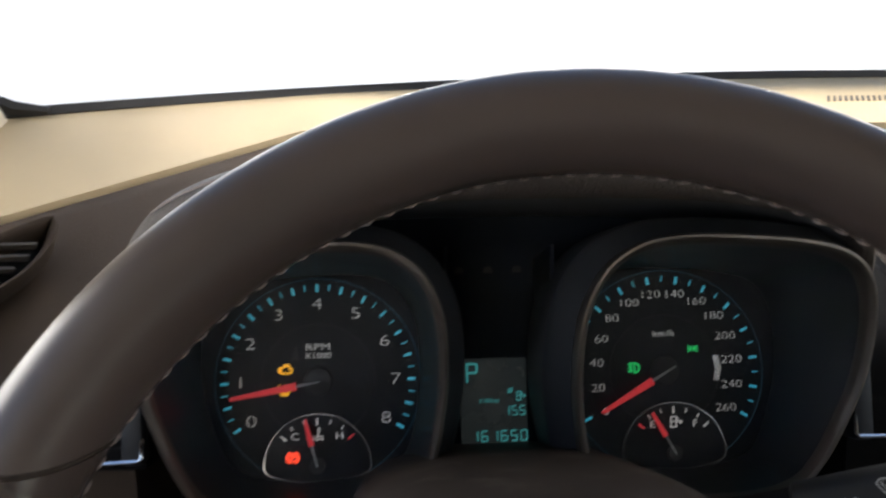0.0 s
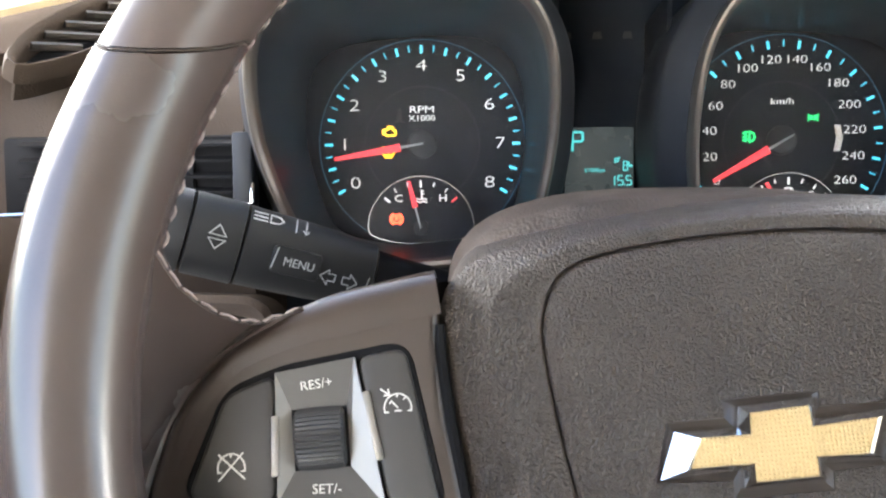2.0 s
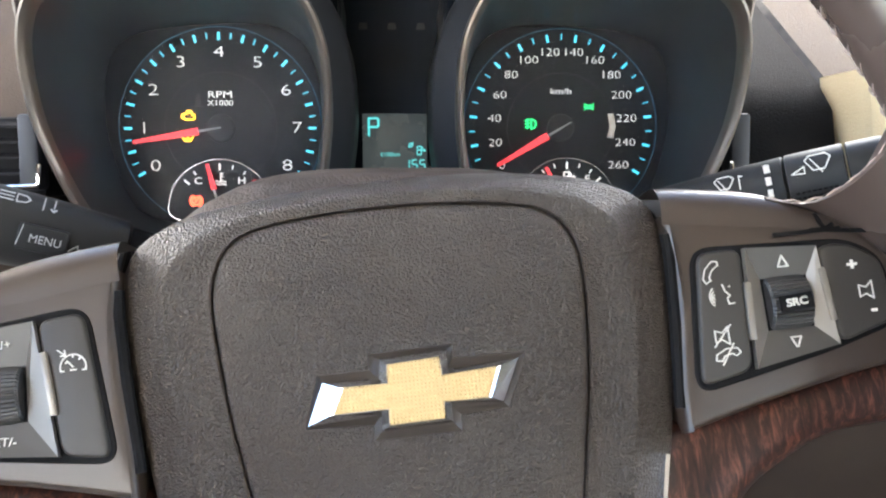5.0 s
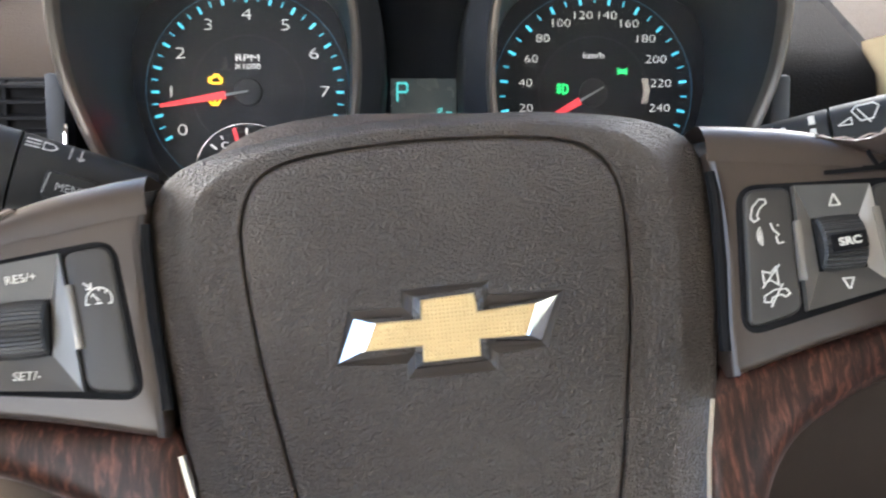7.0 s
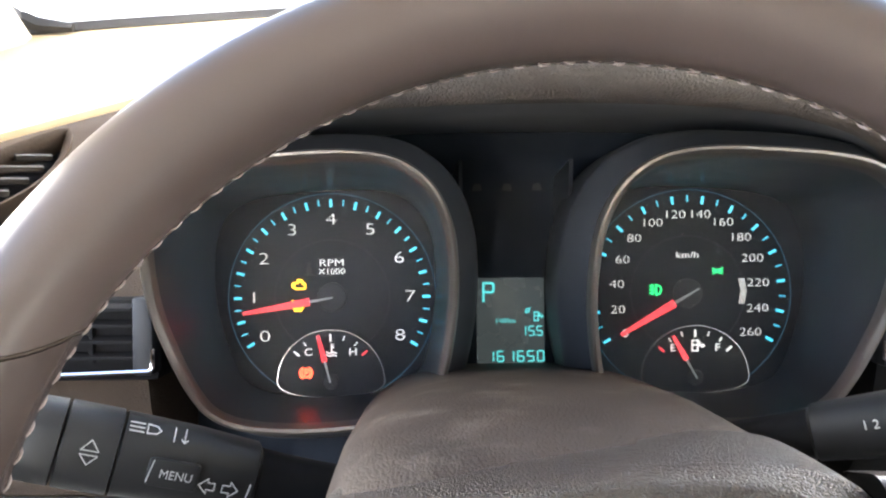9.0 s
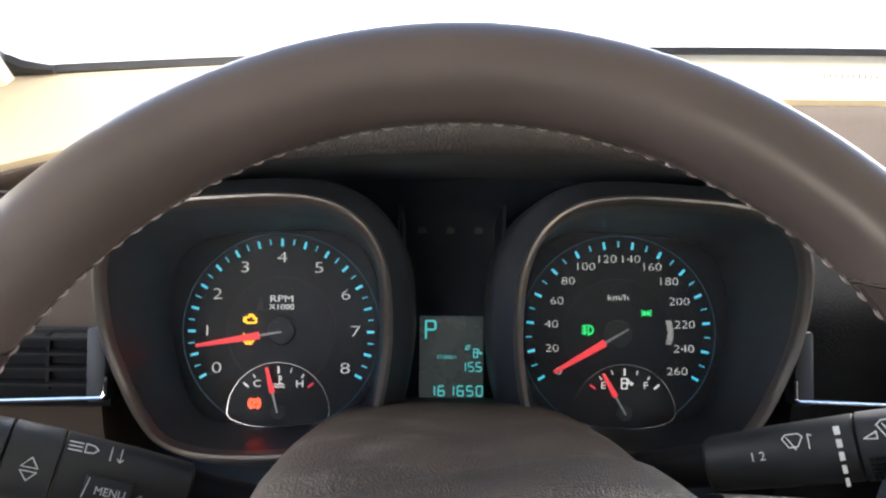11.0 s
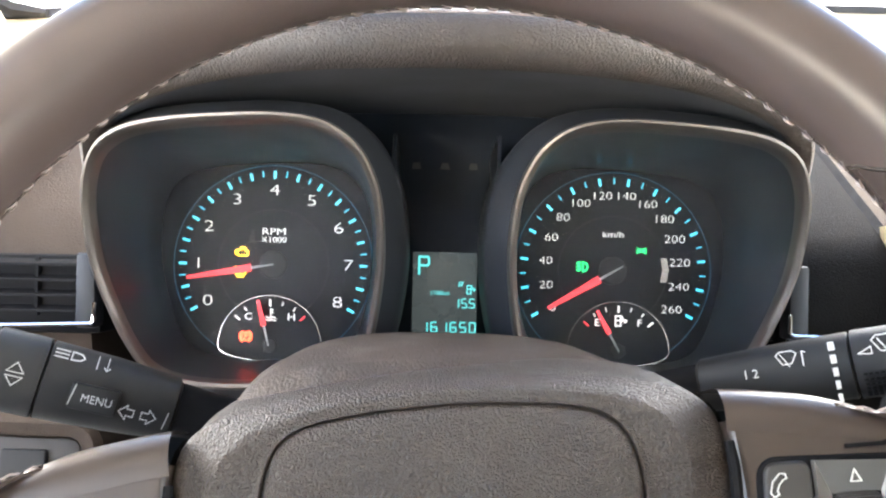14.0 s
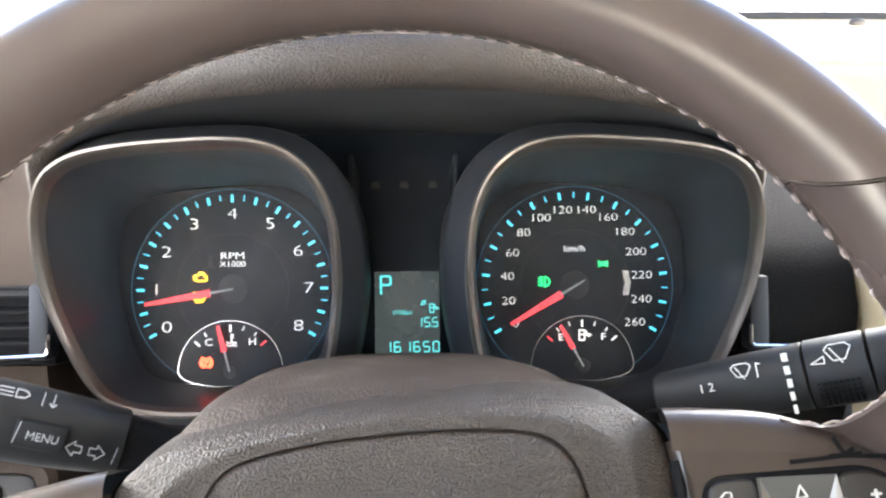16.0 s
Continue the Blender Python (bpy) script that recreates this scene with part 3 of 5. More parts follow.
def pod(sign):
    """A hooded well with a satin metal rim round one dial."""
    flip = lambda ring: [(-sign * p[0], p[1], p[2]) for p in ring]
    ring = lambda d, dy: flip([(p.x, bezel_y(p.y) + dy, p.y) for p in inset(POD_LOOP, d)])
    rim = [ring(0.0, 0.012), ring(-0.0004, 0.003), ring(0.0006, 0.0004), ring(0.0018, 0.0), ring(0.0034, 0.0012), ring(0.0044, 0.004), ring(0.0050, 0.010)]
    part("bezel", loft(rim), BEZEL, cluster, "satin metal dial rim")
    centre = Vector((-DX, 0.0))
    wall = []
    for k in range(9):
        u = k / 8
        row = []
        for p in inset(POD_LOOP, 0.0050):
            q = centre + (p - centre) * (1 - 0.10 * u)
            row.append((q.x, (bezel_y(p.y) + 0.010) * (1 - u) + 0.0012 * u, q.y))
        wall.append(flip(row))
    part("well", loft(wall), WELLBLACK, cluster, "dark well of the dial")
    lens = part("lens", loft([ring(0.0048, 0.0085), ring(0.0048, 0.0093)], caps=(True, True)), HAZE, cluster, "clear lens with a film of dust", smooth=False)
    lens.visible_shadow = False
    outer = [ring(0.0, 0.012), ring(-0.003, 0.019), ring(-0.0085, 0.030), ring(-0.0102, 0.033), ring(-0.011, 0.040), ring(-0.011, 0.09)]
    part("cowl", loft(outer), COWL, cluster, "black cowl round the well")


pod(-1)
pod(1)


def back_panel():
    """The black panel between and round the wells, with the lower edge of the binnacle."""
    rows = []
    for k in range(13):
        z = -0.13 + 0.235 * k / 12
        rows.append([(x, 0.016 + 0.02 * abs(x / 0.2) ** 2, z) for x in [-0.2 + 0.4 * i / 20 for i in range(21)]])
    return loft(rows, closed=False)


part("panel", back_panel(), PANEL, cluster, "matt black panel between the dials")
for sign in (-1, 1):
    part("rib", loft([[(sign * 0.0275, 0.016, -0.07), (sign * 0.0275, -0.030, -0.06), (sign * 0.0292, -0.032, -0.06), (sign * 0.0325, 0.016, -0.07)],
                      [(sign * 0.0285, 0.016, 0.07), (sign * 0.0285, -0.045, 0.075), (sign * 0.0302, -0.047, 0.075), (sign * 0.0335, 0.016, 0.07)]], caps=(True, True)), BLACK, cluster, "black rib beside the display")

screen_pane = part("lens", loft([[(-0.0275, -0.0322, -0.060), (0.0275, -0.0322, -0.060), (0.0285, -0.0472, 0.075), (-0.0285, -0.0472, 0.075)], [(-0.0275, -0.0314, -0.060), (0.0275, -0.0314, -0.060), (0.0285, -0.0464, 0.075), (-0.0285, -0.0464, 0.075)]], caps=(True, True)), THINHAZE, cluster, "clear lens with a film of dust", smooth=False)
screen_pane.visible_shadow = False
tick_meshes = {}


def tick_mesh(name, length, width, mat):
    key = (name, length, width)
    if key not in tick_meshes:
        ob_bm = strokes([[(0, -length / 2 + width * 0.3), (0, length / 2 - width * 0.3)]], width, 0.0005)
        me = bpy.data.meshes.new(name)
        ob_bm.to_mesh(me)
        ob_bm.free()
        me.materials.append(mat)
        tick_meshes[key] = me
    return tick_meshes[key]


def scale_ticks(parent, cx, cz, radius, angles, length, width, mat, name="tick"):
    """Scale marks; radius is that of their outer end."""
    for a in angles:
        r = radius - length / 2
        shared(name, tick_mesh(name + mat.name, length, width, mat), parent, pose(cx + r * math.sin(radians(a)), -0.0008, cz + r * math.cos(radians(a)), 0, a, 0))


def needle(parent, cx, cz, angle, r0, r1, rt, w0, w1, y=-0.006):
    """A pointer: lit blade from r0 to r1 and a dark tail to the hub, seen from the front."""
    turn = pose(cx, y, cz, 0, angle, 0)
    blade = filled([[(-w0 / 2, r0), (w0 / 2, r0), (w1 / 2, r1), (-w1 / 2, r1)]], 0.0012)
    ob = part("needle", blade, L_RED, parent, "lit red pointer", smooth=False, m=turn)
    part("needle_tail", filled([[(-0.0004, rt), (0.0004, rt), (w0 * 0.17, r0), (-w0 * 0.17, r0)]], 0.0010), PRINT_DIM, parent, "pale pointer tail", smooth=False, m=turn)
    return ob


def disc(cx, cz, r, front, back, n=40, bevel=0.0008):
    return plate([(cx + r * math.sin(2 * math.pi * k / n), cz + r * math.cos(2 * math.pi * k / n)) for k in range(n)], front, back, bevel)


def dial(name, cx, label):
    face = part(name, plate([((p.x + DX) * 0.915 * (1 if cx < 0 else -1) + cx, p.y * 0.915) for p in POD_LOOP], 0.0, 0.006, 0.0005), FACE, cluster, label)
    loop = [(cx + 0.0605 * math.sin(2 * math.pi * k / 96), 0.0, 0.0605 * math.cos(2 * math.pi * k / 96)) for k in range(96)]
    part("ring", tube([(x, -0.0002, z) for x, y, z in loop], 0.00022, 5, closed=True), L_BLUE, face, "faintly lit blue scale ring")
    loop = [(cx + 0.0335 * math.sin(2 * math.pi * k / 72), -0.0002, 0.0335 * math.cos(2 * math.pi * k / 72)) for k in range(72)]
    part("inner_ring", tube(loop, 0.0002, 5, closed=True), HUBBLACK, face, "faint inner ring")
    part("hub", disc(cx, 0.0, 0.0085, -0.0022, 0.0, bevel=0.0012), HUBBLACK, face, "black pointer hub")
    return face


def sub_gauge(parent, cx, name, left, right, angle, symbol):
    """The small fan-shaped gauge at the foot of a dial."""
    outline = arc(cx, -0.0490, 0.0312, -92, 92, 30, 0.0303)
    outline += [(cx + 0.0312 * math.cos(radians(k * 18)), -0.0500 - 0.0085 * math.sin(radians(k * 18))) for k in range(0, 11)][1:-1]
    loop = rounded(outline, 0.002, 2)
    gauge = part(name, plate(loop, -0.0025, 0.0, 0.0006), FACE, cluster, "small black fan-shaped gauge")
    part("gauge_trim", tube([(p.x, -0.0028, p.y) for p in loop], 0.0005, 6, closed=True), WIRE, gauge, "silver gauge outline")
    px, pz = cx, -0.0490
    lift = pose(0, -0.0022, 0)
    for a in (-50, -34, -17, 0, 17, 34, 50):
        big = a in (-50, 0, 50)
        mat = L_RED if (a == 50 and name == "temperature_gauge") or (a == -50 and name == "fuel_gauge") else L_WHITE
        length = 0.0042 if big else 0.0026
        r = 0.0278 - length / 2
        shared("tick", tick_mesh("gauge_tick" + mat.name, length, 0.0010 if big else 0.0006, mat), gauge, lift @ pose(px + r * math.sin(radians(a)), -0.0008, pz + r * math.cos(radians(a)), 0, a, 0))
    lettering("numeral", left, 0.0042, L_WHITE, gauge, pose(cx - 0.0130, -0.0030, -0.0318), 1.2)
    lettering("numeral", right, 0.0042, L_WHITE, gauge, pose(cx + 0.0130, -0.0030, -0.0318), 1.2)
    part("symbol", symbol, L_WHITE, gauge, "lit gauge symbol", smooth=False, m=pose(cx + 0.0005, -0.0027, -0.0305))
    part("hub", disc(cx, pz, 0.0045, -0.0040, -0.002, 24), HUBBLACK, gauge, "black pointer hub")
    needle(gauge, px, pz, angle, 0.0125, 0.0282, 0.0, 0.0032, 0.0016, y=-0.0060)
    return gauge


tach = dial("tachometer", -DX, "black tachometer face")
for k in range(33):
    a = -120 + 240 * k / 32
    major = k % 2 == 0
    scale_ticks(tach, -DX, 0, 0.0572, [a], 0.0046 if major else 0.0036, 0.0015 if major else 0.0007, L_CYAN)
for k in range(9):
    a = radians(-120 + 30 * k)
    lettering("numeral", str(k), 0.0068, L_WHITE, tach, pose(-DX + 0.0455 * math.sin(a), -0.0008, 0.0453 * math.cos(a)), 1.45, bold=-0.00022)
lettering("caption", "RPM", 0.0040, L_WHITE, tach, pose(-DX, -0.0008, 0.0200), 1.4, bold=-0.00003)
lettering("caption", "X1000", 0.0034, L_WHITE, tach, pose(-DX, -0.0008, 0.0150), 1.2, bold=-0.00002)
needle(tach, -DX, 0, -99.5, 0.0125, 0.0515, -0.001, 0.0046, 0.0020)
speedo = dial("speedometer", DX, "black speedometer face")
for k in range(27):
    a = -120 + 240 * k / 26
    major = k % 2 == 0
    scale_ticks(speedo, DX, 0, 0.0572, [a], 0.0046 if major else 0.0036, 0.0015 if major else 0.0007, L_CYAN)
for k in range(14):
    a = radians(-120 + 240 * k / 13)
    r = 0.0468 - 0.0052 * abs(math.sin(a)) 
    lettering("numeral", str(20 * k), 0.0048, L_WHITE, speedo, pose(DX + r * math.sin(a), -0.0008, 0.0465 * math.cos(a)), 1.3, bold=-0.00015)
lettering("caption", "km/h", 0.0036, L_WHITE, speedo, pose(DX, -0.0008, 0.0222), 1.3, bold=-0.00003)
needle(speedo, DX, 0, -120.0, 0.0105, 0.0465, -0.006, 0.0046, 0.0020)


def thermometer():
    return strokes([[(0, -0.001), (0, 0.0035)], [(0, 0.003), (0.0013, 0.003)], [(0, 0.0015), (0.0013, 0.0015)], [(-0.003, -0.0012), (-0.001, -0.002), (0.001, -0.0012), (0.003, -0.002)], [(-0.003, -0.0028), (-0.001, -0.0036), (0.001, -0.0028), (0.003, -0.0036)]], 0.0007)


def pump():
    return strokes([[(-0.0022, -0.003), (-0.0022, 0.003), (0.0010, 0.003), (0.0010, -0.003), (-0.0022, -0.003)], [(-0.0022, 0.0004), (0.001, 0.0004)], [(0.001, 0.0), (0.0022, 0.0), (0.0022, 0.0018), (0.0014, 0.0028)], [(0.0034, 0.0008), (0.0048, 0.0), (0.0034, -0.0008), (0.0034, 0.0008)]], 0.0008)


sub_gauge(tach, -DX - 0.0010, "temperature_gauge", "C", "H", -14.0, thermometer())
sub_gauge(speedo, DX + 0.0035, "fuel_gauge", "E", "F", -29.0, pump())


def belt_lamp():
    return strokes([arc(0.0002, 0.0032, 0.0006, 0, 360, 8), [(-0.0010, -0.0030), (-0.0012, 0.0), (0.0, 0.0016), (0.0012, 0.0), (0.0010, -0.0030), (-0.0010, -0.0030)], [(-0.0012, -0.0026), (0.0012, 0.0008)], [(0.0, -0.0030), (0.0, 0.0010)], [(0.0016, -0.0034), (0.0032, -0.0034)], [(-0.0026, -0.0034), (-0.0010, -0.0034)]], 0.0009)


def engine_lamp():
    return strokes([[(-0.0030, -0.0016), (-0.0030, 0.0014), (-0.0012, 0.0014), (-0.0004, 0.0022), (0.0020, 0.0022), (0.0020, 0.0008), (0.0034, 0.0008), (0.0034, -0.0014), (0.0022, -0.0020), (-0.0020, -0.0020), (-0.0030, -0.0010)], [(-0.0040, -0.0012), (-0.0040, 0.0012)], [(-0.0012, 0.0030), (0.0014, 0.0030)]], 0.0011)


def tyre_lamp():
    return strokes([[(-0.0030, 0.0026), (-0.0036, 0.0), (-0.0026, -0.0024), (0.0026, -0.0024), (0.0036, 0.0), (0.0030, 0.0026)], [(0, 0.0022), (0, 0.0)], [(0, -0.001), (0, -0.0014)], [(-0.002, -0.0036), (0.002, -0.0036)]], 0.0010)


def brake_lamp():
    ring = arc(0, 0, 0.0024, 0, 360, 16)
    return strokes([ring, arc(0, 0, 0.0036, 30, 150, 6), arc(0, 0, 0.0036, -150, -30, 6), [(-0.0006, -0.0012), (-0.0006, 0.0012), (0.0007, 0.0009), (0.0007, 0.0001), (-0.0006, 0.0)]], 0.0009)


def fog_lamp():
    return strokes([[(0.0004, 0.0030), (0.0004, -0.0030)], [(0.0004, 0.0030), (0.0026, 0.0020), (0.0034, 0.0), (0.0026, -0.0020), (0.0004, -0.0030)], [(-0.0034, 0.0020), (-0.0008, 0.0026)], [(-0.0034, 0.0), (-0.0008, 0.0006)], [(-0.0034, -0.0020), (-0.0008, -0.0014)], [(-0.0022, 0.0030), (-0.0018, -0.0026)]], 0.0010)


def side_lamp():
    return strokes([[(-0.0008, 0.0014), (-0.0008, -0.0014), (-0.0018, 0.0), (-0.0008, 0.0014)], [(0.0008, 0.0014), (0.0008, -0.0014), (0.0018, 0.0), (0.0008, 0.0014)], [(-0.0022, 0.0010), (-0.0036, 0.0022)], [(-0.0024, 0.0), (-0.0038, 0.0)], [(-0.0022, -0.0010), (-0.0036, -0.0022)], [(0.0022, 0.0010), (0.0036, 0.0022)], [(0.0024, 0.0), (0.0038, 0.0)], [(0.0022, -0.0010), (0.0036, -0.0022)]], 0.0009)


for name, shape, mat, x, z, label, owner in (("seat_belt_lamp", belt_lamp(), HUBBLACK, -0.1172, 0.0165, "unlit seat belt lamp", tach), ("engine_lamp", engine_lamp(), L_AMBER, -0.1228, 0.0072, "lit amber engine lamp", tach),
                                             ("tyre_lamp", tyre_lamp(), L_AMBER, -0.1238, -0.0040, "lit amber tyre pressure lamp", tach), ("fog_lamp_symbol", fog_lamp(), L_GREEN, 0.0850, 0.0022, "lit green fog lamp symbol", speedo),
                                             ("side_lamp_symbol", side_lamp(), L_GREEN, 0.1214, 0.0128, "lit green side lamp symbol", speedo)):
    part(name, shape, mat, owner, label, smooth=False, m=pose(x, -0.0010, z) @ Matrix.Diagonal((0.8, 1, 0.8, 1) if name == "side_lamp_symbol" else (1, 1, 1, 1)))
part("brake_lamp", brake_lamp(), L_REDLAMP, cluster, "lit red parking brake lamp", smooth=False, m=pose(-0.1193, -0.0032, -0.0437))
# A reflection on the speedometer, modelled as a flat silver patch.
part("reflection_patch", filled([[(-0.0016, -0.0075), (0.0010, -0.0075), (0.0020, 0.0), (0.0010, 0.0075), (-0.0016, 0.0075), (-0.0006, 0.0)]], 0.0012), WIRE, speedo, "curved silver reflection piece", smooth=False, m=pose(0.1352, -0.001, 0.001) @ Matrix.Diagonal((1.5, 1, 1, 1)))

# the display
display = part("display", box(-0.0190, 0.0212, 0.0105, 0.016, -0.0415, 0.0095, 0.0006), LCD, cluster, "dim grey-green display")
SEGMENTS = {"0": "abcdef", "1": "bc", "5": "acdfg", "6": "acdefg"}


def digit(ch, w, h):
    ends = {"a": [(0, h), (w, h)], "b": [(w, h), (w, h / 2)], "c": [(w, h / 2), (w, 0)], "d": [(0, 0), (w, 0)], "e": [(0, h / 2), (0, 0)], "f": [(0, h), (0, h / 2)], "g": [(0, h / 2), (w, h / 2)]}
    lines = []
    for s in SEGMENTS[ch]:
        (ax, az), (bx, bz) = ends[s]
        k = 0.12
        lines.append([(ax + (bx - ax) * k, az + (bz - az) * k), (bx + (ax - bx) * k, bz + (az - bz) * k)])
    return strokes(lines, w * 0.24)


def digits(text, x, z, w, h, step):
    for i, ch in enumerate(text):
        part("digit", digit(ch, w, h), L_LCD, display, "lit cyan digit", smooth=False, m=pose(x + i * step, 0.0102, z))


digits("161650", -0.0130, -0.0402, 0.0036, 0.0060, 0.0060)
digits("155", 0.0070, -0.0248, 0.0030, 0.0054, 0.0049)
part("point", filled([[(0, 0), (0.0007, 0), (0.0007, 0.0007), (0, 0.0007)]]), L_LCD, display, smooth=False, m=pose(0.0156, 0.0102, -0.0250))
part("gear_letter", strokes([[(0, 0), (0, 0.0108), (0.0052, 0.0108), (0.0060, 0.0098), (0.0060, 0.0064), (0.0052, 0.0054), (0, 0.0054)]], 0.0013), L_LCD, display, "lit cyan letter P", smooth=False, m=pose(-0.0150, 0.0102, -0.0042))
lettering("unit", "l/100km", 0.0026, L_LCD, display, pose(-0.0018, 0.0100, -0.0160), 1.0)
part("pump_symbol", pump(), L_LCD, display, "lit cyan fuel symbol", smooth=False, m=pose(0.0168, 0.0102, -0.0135) @ Matrix.Diagonal((0.75, 1, 0.85, 1)))
part("mean_symbol", strokes([arc(0, 0, 0.0012, 0, 360, 10), [(-0.0016, -0.0016), (0.0016, 0.0016)]], 0.0005), L_LCD, display, "lit average sign", smooth=False, m=pose(0.0112, 0.0102, -0.0100))
for x in (-0.018, 0.0, 0.018):
    part("unlit_symbol", filled([[(-0.003, -0.002), (0.003, -0.002), (0.002, 0.002), (-0.002, 0.002)]]), DARKMARK, cluster, "unlit warning symbol", smooth=False, m=pose(x, 0.0150, 0.064))


# ---- hood over the instruments ----
def hood():
    """The padded brow that arches over both dials."""
    brow = thing("instrument_hood", CAR, "brown leather-grained hood with a stitched lip over the instruments", "hood")

    def row(g, y, low=0.010):
        """An arch with round shoulders; g goes from its inner edge (0) to its top (0.03)."""
        wide, base, tall = 0.182 + 0.33 * g, 0.045 + 0.23 * g, 0.043 + 0.77 * g
        curve = []
        for k in range(-50, 51):
            u = radians(90 * k / 50)
            curve.append((wide * math.copysign(abs(math.sin(u)) ** 0.625, u), base + tall * math.cos(u) ** 0.625))
        curve = [(-wide, low)] + curve
        reach = 0.20 if y < -0.14 else 0.177
        return [(min(x, reach), y + 2.0 * x * x + 0.5 * max(0.0, 0.075 - z), z) for x, z in curve]

    skin = [row(0.001, -0.150), row(0.0, -0.1545), row(0.002, -0.1610), row(0.006, -0.1660), row(0.011, -0.1685), row(0.0165, -0.1680), row(0.022, -0.164), row(0.0265, -0.155), row(0.0295, -0.135), row(0.032, -0.09), row(0.034, -0.02), row(0.026, 0.10), row(-0.012, 0.28)]
    part("skin", loft(skin, closed=False), HOODSKIN, brow, "grained brown padding")
    inner = [row(0.001, -0.150), row(0.003, -0.140), row(0.0075, -0.10), row(0.009, -0.05), row(0.009, 0.03)]
    part("lining", loft(inner, closed=False), LINING, brow, "matt black underside")
    seam = [p for p in row(0.0205, -0.1655) if abs(p[0]) < 0.17]
    step = strokes([[(-0.0022, 0), (0.0022, 0)]], 0.0008, 0.0006)
    me = bpy.data.meshes.new("stitch")
    step.to_mesh(me)
    step.free()
    me.materials.append(THREAD)
    pts = spline(seam, 130, closed=False)
    for a, b in zip(pts, pts[1:]):
        d = (b - a).normalized()
        shared("stitch", me, brow, Matrix.Translation((a + b) / 2 + Vector((0, -0.0008, 0.0008))) @ d.to_track_quat("X", "Z").to_matrix().to_4x4())
    return brow


hood()


# ---- steering column and stalks ----
def column():
    shroud = thing("steering_column", CAR, "brown plastic steering column shroud, dusty on top", "steering column")
    rows = []
    for y, s, dz in ((-0.262, 0.80, -0.008), (-0.258, 0.9, -0.004), (-0.245, 0.97, -0.001), (-0.20, 1.0, 0.0), (-0.14, 1.03, -0.004), (-0.05, 1.05, -0.012), (0.03, 1.05, -0.02)):
        ring = []
        for k in range(48):
            a = 2 * math.pi * k / 48
            c, sn = math.cos(a), math.sin(a)
            e = 0.62
            x = 0.084 * s * math.copysign(abs(c) ** e, c)
            z = -0.0795 + 0.0535 * s * math.copysign(abs(sn) ** e, sn) + dz
            ring.append((x, y, z))
        rows.append(ring)
    part("shroud", loft(rows, caps=(True, True)), SHROUD, shroud, "brown grained shroud")
    return shroud


column()


def along(a, b):
    """A frame with x from a to b and y away from the driver."""
    a, b = Vector(a), Vector(b)
    x = (b - a).normalized()
    z = (Vector((0, 0, 1)) - x * x.z).normalized()
    return Matrix.Translation(a) @ Matrix((x, z.cross(x), z)).transposed().to_4x4()


def stalk(base, tip, label, d, slim=1.0):
    """A control stalk: tapering stem, turning collar and end cap. d is -1 where it points to the left."""
    s = (Vector(tip) - Vector(base)).length
    frame_m = along(base, tip) if d > 0 else Matrix.Translation(Vector(base) - Vector(tip)) @ along(tip, base)
    ob = thing("control_stalk", CAR @ frame_m, label, "stalk", group="control stalks")

    def lathe(stations):
        rows = []
        for x, ry, rz in stations:
            rows.append([(d * x, ry * math.copysign(abs(math.cos(a)) ** 0.8, math.cos(a)), rz * slim * math.copysign(abs(math.sin(a)) ** 0.8, math.sin(a))) for a in [2 * math.pi * k / 36 for k in range(36)]])
        return loft(rows, caps=(True, True))

    part("boot", lathe([(-0.02, 0.010, 0.010), (s * 0.12, 0.0105, 0.0105), (s * 0.26, 0.011, 0.0115), (s * 0.30, 0.0105, 0.011)]), GAP, ob, "black stalk boot")
    part("stem", lathe([(s * 0.22, 0.009, 0.010), (s * 0.24, 0.0125, 0.0135), (s * 0.45, 0.0135, 0.0152), (s * 0.685, 0.0138, 0.0160), (s * 0.69, 0.0130, 0.0152)]), STALK, ob)
    part("collar", lathe([(s * 0.693, 0.0128, 0.0150), (s * 0.697, 0.0140, 0.0163), (s * 0.86, 0.0140, 0.0163), (s * 0.865, 0.0130, 0.0152)]), STALK, ob, "turning collar")
    part("end_cap", lathe([(s * 0.868, 0.0128, 0.0150), (s * 0.873, 0.0139, 0.0162), (s * 0.97, 0.0136, 0.0158), (s * 0.995, 0.0115, 0.0135), (s, 0.007, 0.009)]), STALK, ob, "rounded end cap")
    return ob, s


def on_stalk(x, a, r=0.0152):
    """On a stalk's surface, turned up by a degrees from the driver's side."""
    ca, sa = math.cos(radians(a)), math.sin(radians(a))
    return pose(x, -0.0140 * ca ** 0.8 - 0.0004, r * math.copysign(abs(sa) ** 0.8, sa), -a * 0.8, 0, 0)


def tri(cx, cz, w, h):
    return [(cx - w, cz), (cx + w, cz), (cx, cz + h), (cx - w, cz), (cx + w, cz)]


def arrow(cx, d):
    pts = [(d * 0.0032, 0.0), (0.0, 0.0030), (0.0, 0.0014), (-d * 0.0028, 0.0014), (-d * 0.0028, -0.0014), (0.0, -0.0014), (0.0, -0.0030), (d * 0.0032, 0.0)]
    return [(cx + x, z) for x, z in pts]


left, s = stalk((-0.0929, -0.1458, -0.0689), (-0.1992, -0.1834, -0.0369), "black indicator stalk with menu button and printed symbols", -1)
menu = part("menu_button", plate(rounded([(-0.0095, -0.0050), (0.0095, -0.0050), (0.0095, 0.0055), (-0.0095, 0.0055)], 0.0015, 3), -0.0012, 0.002, 0.0006), STALK, left, "raised menu button", m=on_stalk(-s * 0.51, -4))
lettering("caption", "MENU", 0.0033, PRINT_DIM, menu, pose(0.001, -0.0015, 0), 0.95)
